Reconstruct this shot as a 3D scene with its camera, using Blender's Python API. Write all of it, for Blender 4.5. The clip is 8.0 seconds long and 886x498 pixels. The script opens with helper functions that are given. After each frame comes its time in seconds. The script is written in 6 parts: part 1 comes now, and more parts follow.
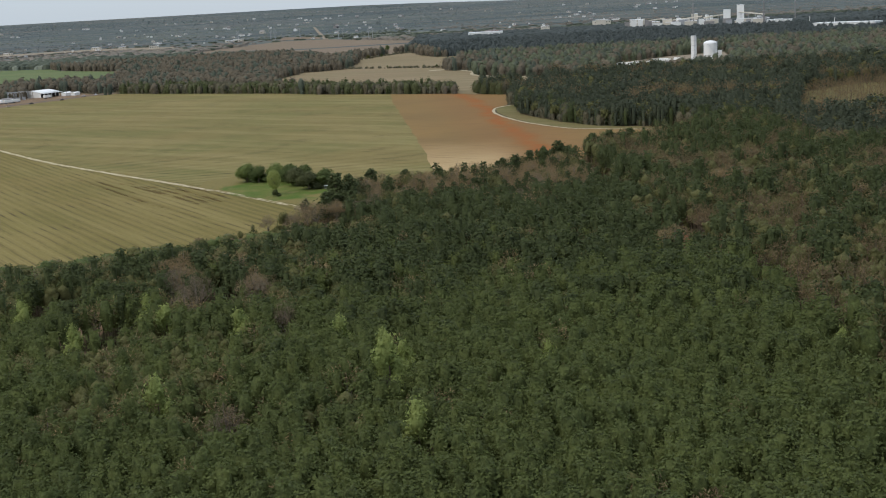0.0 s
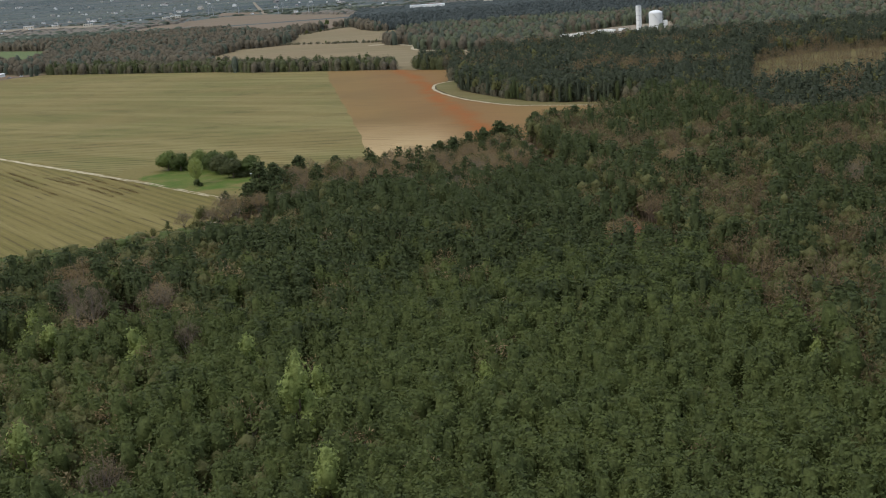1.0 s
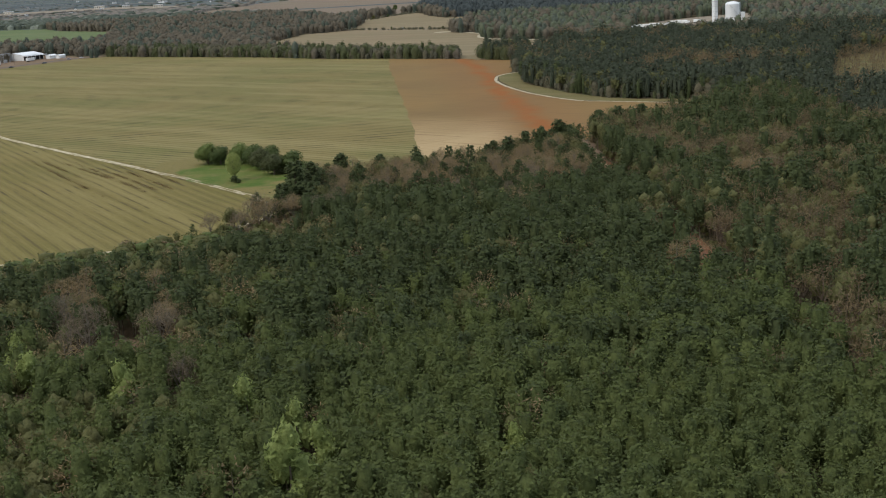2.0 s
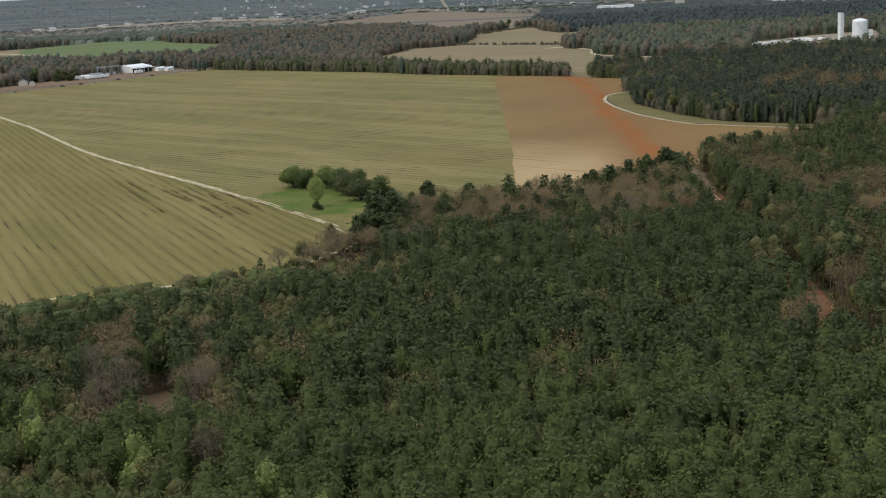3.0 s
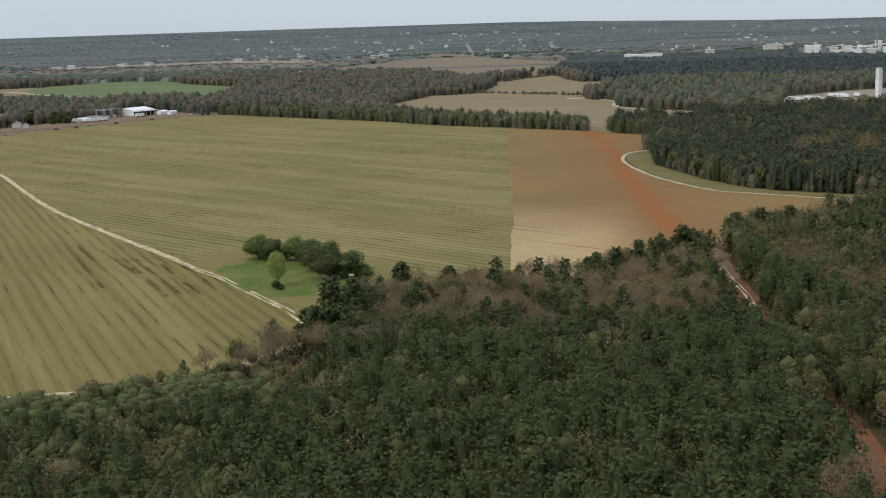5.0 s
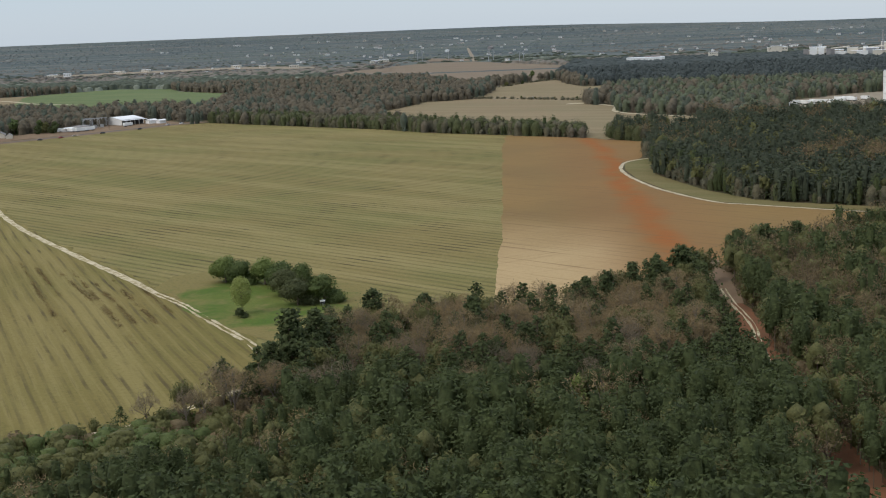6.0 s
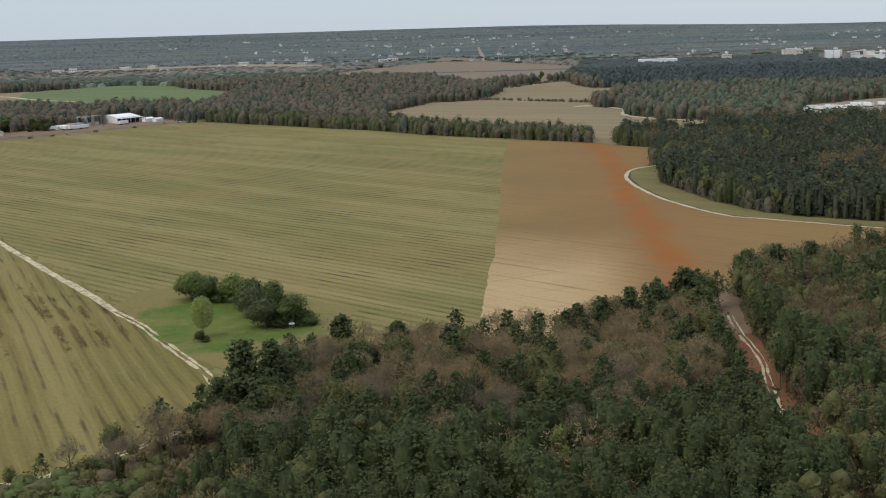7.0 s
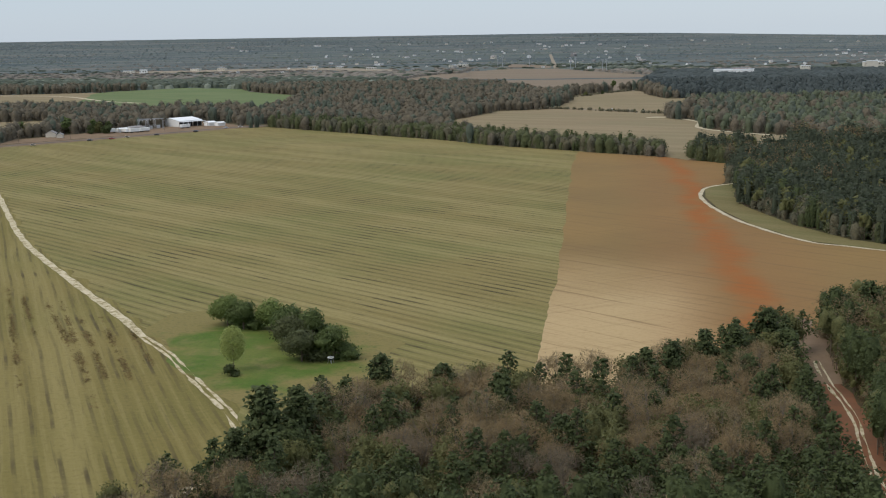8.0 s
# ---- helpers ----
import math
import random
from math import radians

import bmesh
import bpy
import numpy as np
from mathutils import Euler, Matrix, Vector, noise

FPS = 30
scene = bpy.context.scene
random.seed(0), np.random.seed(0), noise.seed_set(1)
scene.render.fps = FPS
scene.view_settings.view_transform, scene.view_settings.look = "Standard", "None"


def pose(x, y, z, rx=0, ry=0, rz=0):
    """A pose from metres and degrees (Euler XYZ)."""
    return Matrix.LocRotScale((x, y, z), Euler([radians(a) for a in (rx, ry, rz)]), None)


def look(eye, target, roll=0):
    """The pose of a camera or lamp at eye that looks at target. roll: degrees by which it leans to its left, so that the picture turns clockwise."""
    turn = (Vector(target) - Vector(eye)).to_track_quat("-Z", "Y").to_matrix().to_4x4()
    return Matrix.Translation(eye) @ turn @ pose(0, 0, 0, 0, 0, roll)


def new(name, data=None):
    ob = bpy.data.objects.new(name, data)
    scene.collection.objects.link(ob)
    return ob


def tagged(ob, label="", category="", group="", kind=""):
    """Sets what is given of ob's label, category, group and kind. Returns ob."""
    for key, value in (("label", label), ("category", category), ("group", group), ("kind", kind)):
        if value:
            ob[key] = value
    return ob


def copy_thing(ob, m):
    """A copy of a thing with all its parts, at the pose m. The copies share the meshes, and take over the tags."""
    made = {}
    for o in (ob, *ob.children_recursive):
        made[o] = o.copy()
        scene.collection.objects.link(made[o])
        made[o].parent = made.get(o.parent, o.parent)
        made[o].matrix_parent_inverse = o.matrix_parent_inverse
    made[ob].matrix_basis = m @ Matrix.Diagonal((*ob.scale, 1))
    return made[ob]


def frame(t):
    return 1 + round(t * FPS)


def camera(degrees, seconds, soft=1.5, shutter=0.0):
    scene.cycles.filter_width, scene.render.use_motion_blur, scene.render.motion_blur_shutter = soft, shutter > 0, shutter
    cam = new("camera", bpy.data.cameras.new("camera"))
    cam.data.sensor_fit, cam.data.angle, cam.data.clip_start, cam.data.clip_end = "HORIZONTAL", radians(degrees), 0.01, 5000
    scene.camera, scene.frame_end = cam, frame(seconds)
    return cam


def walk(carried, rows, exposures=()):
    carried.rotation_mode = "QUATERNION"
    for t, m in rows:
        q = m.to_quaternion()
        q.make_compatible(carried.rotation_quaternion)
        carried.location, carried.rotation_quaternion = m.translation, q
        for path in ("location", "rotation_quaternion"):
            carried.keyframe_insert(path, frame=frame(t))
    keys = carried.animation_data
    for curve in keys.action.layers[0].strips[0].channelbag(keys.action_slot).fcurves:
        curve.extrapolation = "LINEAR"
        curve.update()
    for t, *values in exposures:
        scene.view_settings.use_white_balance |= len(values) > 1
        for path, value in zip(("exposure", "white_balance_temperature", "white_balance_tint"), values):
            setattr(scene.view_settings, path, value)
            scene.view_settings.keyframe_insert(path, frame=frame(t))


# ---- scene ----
cam = camera(36.7, 8.0, soft=1.1)
PATH = [
    (0, (2.507, 0.981, 82.894), (2.528, 2.946, 82.521), -3.2),
    (0.5, (5.204, 19.107, 82.688), (5.273, 21.067, 82.294), -3.9),
    (1, (8.976, 37.614, 82.318), (9.07, 39.568, 81.901), -4.0),
    (1.2, (10.63, 45.11, 82.274), (10.725, 47.062, 81.848), -3.7),
    (2.3, (20.214, 86.496, 81.987), (20.142, 88.448, 81.557), -3.1),
    (2.5, (21.79, 93.881, 81.958), (21.676, 95.832, 81.534), -3.1),
    (3, (25.088, 111.83, 81.719), (24.909, 113.781, 81.315), -2.9),
    (3.5, (27.771, 129.591, 81.668), (27.568, 131.543, 81.284), -2.6),
    (4, (29.976, 147.051, 81.938), (29.765, 149.005, 81.572), -2.1),
    (4.5, (32.057, 164.077, 82.023), (31.842, 166.035, 81.673), -1.7),
    (6, (38.865, 214.731, 81.724), (38.639, 216.69, 81.391), -2.3),
    (6.5, (41.338, 231.909, 81.277), (41.109, 233.868, 80.944), -2.1),
    (7, (43.38, 249.636, 81.462), (43.137, 251.592, 81.128), -1.7),
    (7.5, (44.136, 267.157, 81.778), (43.854, 269.109, 81.446), -1.4),
    (8, (42.464, 283.627, 81.916), (42.12, 285.57, 81.592), -0.9),
]
walk(cam, [(t, look(eye, target, roll)) for t, eye, target, roll in PATH])

from mathutils.geometry import tessellate_polygon

# ---- light: a bright overcast spring day ----
SUN_ELEV, SUN_AZ = radians(48), radians(235)
world = bpy.data.worlds.new("world")
scene.world = world
world.use_nodes = True
wn = world.node_tree
sky = wn.nodes.new("ShaderNodeTexSky")
sky.sky_type, sky.sun_disc = "NISHITA", False
sky.sun_elevation, sky.sun_rotation = SUN_ELEV, SUN_AZ
sky.air_density, sky.dust_density, sky.ozone_density = 1.0, 0.3, 1.5
veil = wn.nodes.new("ShaderNodeMix")
veil.data_type = "RGBA"
veil.inputs[0].default_value = 0.8
# an overcast dome: brighter overhead than at the horizon
way = wn.nodes.new("ShaderNodeTexCoord")
axes = wn.nodes.new("ShaderNodeSeparateXYZ")
wn.links.new(way.outputs["Generated"], axes.inputs[0])
dome = wn.nodes.new("ShaderNodeMapRange")
wn.links.new(axes.outputs[2], dome.inputs[0])
dome.inputs[1].default_value, dome.inputs[2].default_value = 0.05, 0.9
cloud = wn.nodes.new("ShaderNodeMix")
cloud.data_type = "RGBA"
wn.links.new(dome.outputs[0], cloud.inputs[0])
cloud.inputs[6].default_value = (3.4, 4.15, 5.15, 1)
cloud.inputs[7].default_value = (7.2, 7.7, 8.2, 1)
wn.links.new(cloud.outputs[2], veil.inputs[7])
wn.links.new(sky.outputs[0], veil.inputs[6])
wn.links.new(veil.outputs[2], wn.nodes["Background"].inputs[0])
wn.nodes["Background"].inputs[1].default_value = 0.10
sun = new("sun", bpy.data.lights.new("sun", "SUN"))
sun.data.energy, sun.data.angle, sun.data.color = 1.25, radians(40), (1.0, 0.93, 0.84)
sun_dir = Vector((math.sin(SUN_AZ) * math.cos(SUN_ELEV), math.cos(SUN_AZ) * math.cos(SUN_ELEV), math.sin(SUN_ELEV)))
sun.matrix_world = look((0, -200, 400), Vector((0, -200, 400)) - sun_dir)
scene.view_settings.exposure = 0.48


# ---- materials ----
class Nodes:
    """A small builder of node materials."""

    def __init__(self, name, rough=0.9, spec=0.2, metal=0.0):
        self.mat = bpy.data.materials.new(name)
        self.mat.use_nodes = True
        self.tree = self.mat.node_tree
        self.bsdf = self.tree.nodes["Principled BSDF"]
        self.bsdf.inputs["Roughness"].default_value = rough
        self.bsdf.inputs["Specular IOR Level"].default_value = spec
        self.bsdf.inputs["Metallic"].default_value = metal
        self.geo = self.tree.nodes.new("ShaderNodeNewGeometry")
        self.pos = self.geo.outputs["Position"]

    def set(self, socket, value):
        if isinstance(value, bpy.types.NodeSocket):
            self.tree.links.new(value, socket)
        elif isinstance(value, (tuple, list)) and len(value) == 3 and socket.type == "RGBA":
            socket.default_value = (*value, 1)
        else:
            socket.default_value = value

    def node(self, kind, **inputs):
        n = self.tree.nodes.new(kind)
        for k, v in inputs.items():
            self.set(n.inputs[k.replace("_", " ")], v)
        return n

    def math(self, op, a, b=0.0, c=0.0, clamp=False):
        n = self.tree.nodes.new("ShaderNodeMath")
        n.operation, n.use_clamp = op, clamp
        for sock, v in zip(n.inputs, (a, b, c)):
            self.set(sock, v)
        return n.outputs[0]

    def ramp(self, value, lo, hi):
        n = self.tree.nodes.new("ShaderNodeMapRange")
        n.interpolation_type = "SMOOTHSTEP"
        self.set(n.inputs[0], value)
        n.inputs[1].default_value, n.inputs[2].default_value = lo, hi
        return n.outputs[0]

    def mapped(self, turn=0.0, scale=(1, 1, 1), shift=(0, 0, 0)):
        first = self.tree.nodes.new("ShaderNodeMapping")
        self.tree.links.new(self.pos, first.inputs[0])
        first.inputs["Rotation"].default_value = (0, 0, radians(turn))
        n = self.tree.nodes.new("ShaderNodeMapping")
        self.tree.links.new(first.outputs[0], n.inputs[0])
        n.inputs["Scale"].default_value, n.inputs["Location"].default_value = scale, shift
        return n.outputs[0]

    def noise(self, scale, detail=3.0, vector=None, rough=0.55):
        n = self.tree.nodes.new("ShaderNodeTexNoise")
        self.tree.links.new(vector or self.pos, n.inputs["Vector"])
        n.inputs["Scale"].default_value, n.inputs["Detail"].default_value = scale, detail
        n.inputs["Roughness"].default_value = rough
        return n.outputs[0]

    def mix(self, fac, a, b):
        n = self.tree.nodes.new("ShaderNodeMix")
        n.data_type = "RGBA"
        self.set(n.inputs[0], fac)
        self.set(n.inputs[6], a)
        self.set(n.inputs[7], b)
        return n.outputs[2]

    def separate(self):
        n = self.tree.nodes.new("ShaderNodeSeparateXYZ")
        self.tree.links.new(self.pos, n.inputs[0])
        return n.outputs

    def done(self, colour, bump=None, strength=0.3, distance=0.3):
        self.set(self.bsdf.inputs["Base Color"], colour)
        if bump is not None:
            b = self.tree.nodes.new("ShaderNodeBump")
            b.inputs["Strength"].default_value, b.inputs["Distance"].default_value = strength, distance
            self.tree.links.new(bump, b.inputs["Height"])
            self.tree.links.new(b.outputs[0], self.bsdf.inputs["Normal"])
        return self.mat


def see_through(n, c, amount, bump, depth):
    """Thin leaves that let some light pass."""
    mat = n.done(c, bump, 0.8, depth)
    t = n.tree.nodes.new("ShaderNodeBsdfTranslucent")
    n.set(t.inputs[0], c)
    m = n.tree.nodes.new("ShaderNodeMixShader")
    m.inputs[0].default_value = amount
    n.tree.links.new(n.bsdf.outputs[0], m.inputs[1])
    n.tree.links.new(t.outputs[0], m.inputs[2])
    n.tree.links.new(m.outputs[0], n.tree.nodes["Material Output"].inputs[0])
    return mat


def foliage(name, dark, light, fresh, patch=0.14, grain=2.3, gaps=0.5, passing=0.35):
    """Leaves or needles: each clump differs, and so does each tree and each stretch of the wood."""
    n = Nodes(name, 0.7, 0.2)
    rnd = n.geo.outputs["Random Per Island"]
    tree = n.ramp(n.noise(patch, 2.0), 0.3, 0.7)
    stretch = n.ramp(n.noise(0.016, 3.0), 0.35, 0.68)
    own = n.tree.nodes.new("ShaderNodeObjectInfo").outputs["Random"]
    c = n.mix(n.math("MULTIPLY_ADD", rnd, 0.55, 0.2), dark, light)
    c = n.mix(n.math("MULTIPLY", own, 0.35), c, fresh)
    c = n.mix(n.math("MULTIPLY", tree, 0.6), c, fresh)
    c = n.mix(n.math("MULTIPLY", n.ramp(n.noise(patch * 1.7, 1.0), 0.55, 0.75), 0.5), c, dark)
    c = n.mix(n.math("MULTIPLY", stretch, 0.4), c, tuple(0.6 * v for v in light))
    # shade between needles painted in: bump hollows darker, crests paler
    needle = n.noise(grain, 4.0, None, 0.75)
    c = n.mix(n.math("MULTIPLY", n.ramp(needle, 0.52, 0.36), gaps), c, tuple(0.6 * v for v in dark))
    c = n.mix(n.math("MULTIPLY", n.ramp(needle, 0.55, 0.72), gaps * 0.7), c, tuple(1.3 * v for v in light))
    return see_through(n, c, passing, needle, min(0.25, 0.4 / grain))


def twigs(name, dark, light, through_crown=0.12):
    n = Nodes(name, 0.9, 0.1)
    own = n.tree.nodes.new("ShaderNodeObjectInfo").outputs["Random"]
    c = n.mix(n.geo.outputs["Random Per Island"], dark, light)
    c = n.mix(n.math("MULTIPLY", own, 0.5), c, tuple(0.5 * v for v in dark))
    c = n.mix(n.math("MULTIPLY", n.math("FRACT", n.math("MULTIPLY", own, 7.3)), 0.55), c, tuple(0.5 * (a + b) * f for a, b, f in zip(dark, light, (1.08, 0.95, 0.82))))
    c = n.mix(n.math("MULTIPLY", n.ramp(n.noise(0.12, 2.0), 0.35, 0.65), 0.6), c, tuple(0.5 * (a + b) * f for a, b, f in zip(dark, light, (1.25, 1.1, 0.95))))
    # bump hollows are coloured darker, as shade between the twigs
    fine = n.noise(1.1, 5.0, None, 0.75)
    c = n.mix(n.math("MULTIPLY", n.ramp(fine, 0.53, 0.36), 0.6), c, tuple(0.5 * v for v in dark))
    return see_through(n, c, through_crown, fine, 0.5)


def surface(name, a, b, scale=1.0, rough=0.8, spec=0.3, metal=0.0, bump=0.15):
    """A plain surface with stains at two scales."""
    n = Nodes(name, rough, spec, metal)
    big, fine = n.noise(scale * 0.2, 3.0), n.noise(scale * 3.0, 4.0)
    c = n.mix(n.ramp(big, 0.3, 0.7), a, b)
    c = n.mix(n.math("MULTIPLY", n.ramp(fine, 0.45, 0.75), 0.3), c, tuple(0.8 * v for v in a))
    return n.done(c, fine, bump, 0.02)


def stubble(name, base, pale, green, dark, turn, spacing, streak, patchy, line=(0.45, 0.97)):
    """A field in rows: dead stalks with weeds between, drawn along the drill's direction."""
    n = Nodes(name, 0.95, 0.1)
    thin = n.noise(1.0, 4.0, n.mapped(turn, (0.03, 0.9, 1)), 0.65)
    wide = n.noise(1.0, 2.0, n.mapped(turn, (0.005, 0.06, 1)))
    soft = n.noise(0.012, 3.0)
    fine = n.noise(0.7, 6.0, None, 0.7)
    rows = n.math("SINE", n.math("MULTIPLY", n.math("ADD", n.separate_turned(turn), n.math("MULTIPLY", n.noise(0.012, 2.0), 2.6)), 6.2832 / spacing))
    gate = n.ramp(n.noise(1.0, 4.0, n.mapped(turn, (0.035, 0.12, 1)), 0.65), *patchy)
    weedy = n.math("MULTIPLY_ADD", n.ramp(n.noise(0.03, 3.0), 0.5, 0.66), 0.65, 0.5)
    furrow = n.math("MULTIPLY", n.math("MULTIPLY", n.ramp(rows, *line), gate), weedy)
    ridge = n.math("MULTIPLY", n.ramp(rows, -0.4, -0.97), n.ramp(thin, 0.35, 0.6))
    c = n.mix(n.ramp(soft, 0.35, 0.68), base, green)
    c = n.mix(n.math("MULTIPLY", n.ramp(wide, 0.42, 0.66), 0.5), c, pale)
    c = n.mix(n.math("MULTIPLY", ridge, streak * 0.45), c, pale)
    c = n.mix(n.math("MULTIPLY", n.ramp(thin, 0.52, 0.74), streak * 0.55), c, dark)
    c = n.mix(n.math("MULTIPLY", furrow, streak), c, dark)
    c = n.mix(n.math("MULTIPLY", n.ramp(fine, 0.48, 0.72), 0.45), c, tuple(0.6 * v for v in base))
    c = n.mix(n.math("MULTIPLY", n.ramp(fine, 0.46, 0.3), 0.3), c, pale)
    return n.done(c, n.math("ADD", fine, furrow), 0.5, 0.25)


def separate_turned(self, turn):
    """The distance across rows that run at an angle of -turn."""
    x, y, _ = self.separate()
    a = radians(turn)
    return self.math("ADD", self.math("MULTIPLY", x, math.sin(a)), self.math("MULTIPLY", y, math.cos(a)))


Nodes.separate_turned = separate_turned


def bare_soil():
    """Tilled soil: tan, paler sand near the wood, and a band of red clay."""
    n = Nodes("tilled_soil", 0.95, 0.1)
    x, y, _ = n.separate()
    wob = n.math("MULTIPLY", n.math("SUBTRACT", n.noise(0.018, 4.0), 0.5), 26.0)
    mid = n.math("MULTIPLY_ADD", y, -0.057, 103.6)
    off = n.math("ABSOLUTE", n.math("ADD", n.math("SUBTRACT", x, mid), wob))
    clay = n.math("MULTIPLY", n.ramp(off, 10.5, 0.0), n.ramp(n.noise(0.05, 5.0), 0.2, 0.6))
    wash = n.ramp(off, 45.0, 8.0)
    sand = n.math("MULTIPLY", n.ramp(n.math("ADD", y, n.math("MULTIPLY", wob, 3.0)), 800.0, 640.0), n.ramp(x, 62.0, 38.0))
    fine = n.noise(0.8, 5.0)
    thin = n.noise(1.0, 3.0, n.mapped(52, (0.5, 0.02, 1)))
    cross = n.noise(1.0, 4.0, n.mapped(38.5, (0.02, 0.35, 1)), 0.65)
    rows = n.math("SINE", n.math("MULTIPLY", n.math("ADD", n.separate_turned(38.5), n.math("MULTIPLY", n.noise(0.02, 2.0), 6.0)), 6.2832 / 6.0))
    c = n.mix(n.ramp(n.noise(0.01, 3.0), 0.3, 0.7), (0.228, 0.146, 0.058), (0.19, 0.126, 0.053))
    c = n.mix(n.math("MULTIPLY", sand, 0.9), c, (0.42, 0.308, 0.165))
    c = n.mix(n.math("MULTIPLY", wash, 0.3), c, (0.23, 0.10, 0.042))
    c = n.mix(n.math("MULTIPLY", clay, 0.85), c, (0.265, 0.088, 0.022))
    c = n.mix(n.math("MULTIPLY", n.ramp(thin, 0.5, 0.75), 0.22), c, (0.14, 0.085, 0.042))
    c = n.mix(n.math("MULTIPLY", n.math("MULTIPLY", n.ramp(rows, 0.2, 0.95), n.ramp(cross, 0.42, 0.66)), 0.45), c, (0.15, 0.095, 0.045))
    c = n.mix(n.math("MULTIPLY", n.ramp(cross, 0.52, 0.72), 0.35), c, (0.16, 0.10, 0.052))
    c = n.mix(n.math("MULTIPLY", n.ramp(fine, 0.45, 0.75), 0.2), c, (0.14, 0.085, 0.042))
    return n.done(c, fine, 0.4, 0.12)


def grass_patch():
    """Green grass that thins out into the dry field round it."""
    n = Nodes("patch_of_grass", 0.95, 0.1)
    x, y, _ = n.separate()
    u = n.math("MULTIPLY", n.math("SUBTRACT", n.math("ADD", x, n.math("MULTIPLY", y, 0.45)), 208.0), 1 / 30)
    v = n.math("MULTIPLY", n.math("SUBTRACT", n.math("SUBTRACT", y, n.math("MULTIPLY", x, 0.45)), 637.0), 1 / 44)
    far = n.math("SQRT", n.math("ADD", n.math("MULTIPLY", u, u), n.math("MULTIPLY", v, v)))
    soft, fine = n.noise(0.07, 5.0, None, 0.65), n.noise(0.9, 6.0, None, 0.7)
    edge = n.ramp(n.math("ADD", far, n.math("MULTIPLY", n.math("SUBTRACT", soft, 0.5), 1.6)), 0.62, 1.15)
    c = n.mix(n.ramp(soft, 0.35, 0.65), (0.074, 0.120, 0.022), (0.122, 0.142, 0.036))
    c = n.mix(n.math("MULTIPLY", n.ramp(n.noise(0.11, 5.0), 0.48, 0.7), 0.6), c, (0.19, 0.16, 0.066))
    c = n.mix(edge, c, (0.185, 0.152, 0.058))
    c = n.mix(n.math("MULTIPLY", n.ramp(fine, 0.46, 0.72), 0.5), c, (0.06, 0.07, 0.028))
    return n.done(c, fine, 0.5, 0.25)


def forest_floor():
    n = Nodes("forest_floor", 0.95, 0.1)
    c = n.mix(n.ramp(n.noise(0.05, 4.0), 0.35, 0.65), (0.085, 0.06, 0.036), (0.06, 0.062, 0.03))
    c = n.mix(n.math("MULTIPLY", n.ramp(n.noise(1.2, 4.0), 0.45, 0.7), 0.5), c, (0.13, 0.08, 0.045))
    return n.done(c, n.noise(1.5, 4.0), 0.5, 0.2)


def hazed_far_country():
    """Woods, clearings and fields of the far distance, in long thin strips; blue-grey haze is mixed into the colours.
    """
    n = Nodes("hazed_far_country", 0.95, 0.1)
    strip = n.noise(1.0, 4.0, n.mapped(0, (0.0009, 0.0035, 1)), 0.6)
    strip2 = n.noise(1.0, 4.0, n.mapped(4, (0.0014, 0.006, 1), (50, 20, 0)), 0.6)
    clump, tree = n.noise(0.022, 4.0, None, 0.65), n.noise(0.09, 3.0, None, 0.7)
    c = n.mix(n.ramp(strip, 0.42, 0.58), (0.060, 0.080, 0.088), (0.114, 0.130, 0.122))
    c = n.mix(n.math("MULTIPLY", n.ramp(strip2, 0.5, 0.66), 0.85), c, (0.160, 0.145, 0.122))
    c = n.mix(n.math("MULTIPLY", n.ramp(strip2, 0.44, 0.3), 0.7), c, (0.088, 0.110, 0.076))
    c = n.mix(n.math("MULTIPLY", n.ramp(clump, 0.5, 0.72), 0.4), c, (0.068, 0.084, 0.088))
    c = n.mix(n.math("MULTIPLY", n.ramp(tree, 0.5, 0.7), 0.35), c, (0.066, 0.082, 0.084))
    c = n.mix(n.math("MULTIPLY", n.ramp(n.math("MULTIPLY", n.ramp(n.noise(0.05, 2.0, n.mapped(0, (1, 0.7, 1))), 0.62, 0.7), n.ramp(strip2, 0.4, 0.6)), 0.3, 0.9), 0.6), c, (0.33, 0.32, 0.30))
    return n.done(c, clump, 0.4, 4.0)


def worn_track():
    """Pale sand showing through dry grass, worn through in places."""
    n = Nodes("worn_sandy_track", 0.95, 0.1)
    soft, fine = n.noise(0.3, 5.0, None, 0.7), n.noise(1.6, 5.0, None, 0.7)
    c = n.mix(n.ramp(soft, 0.3, 0.7), (0.54, 0.475, 0.34), (0.42, 0.355, 0.235))
    c = n.mix(n.math("MULTIPLY", n.ramp(n.math("ADD", soft, n.math("MULTIPLY", fine, 0.6)), 0.76, 0.94), 0.85), c, (0.20, 0.165, 0.066))
    return n.done(c, fine, 0.4, 0.1)


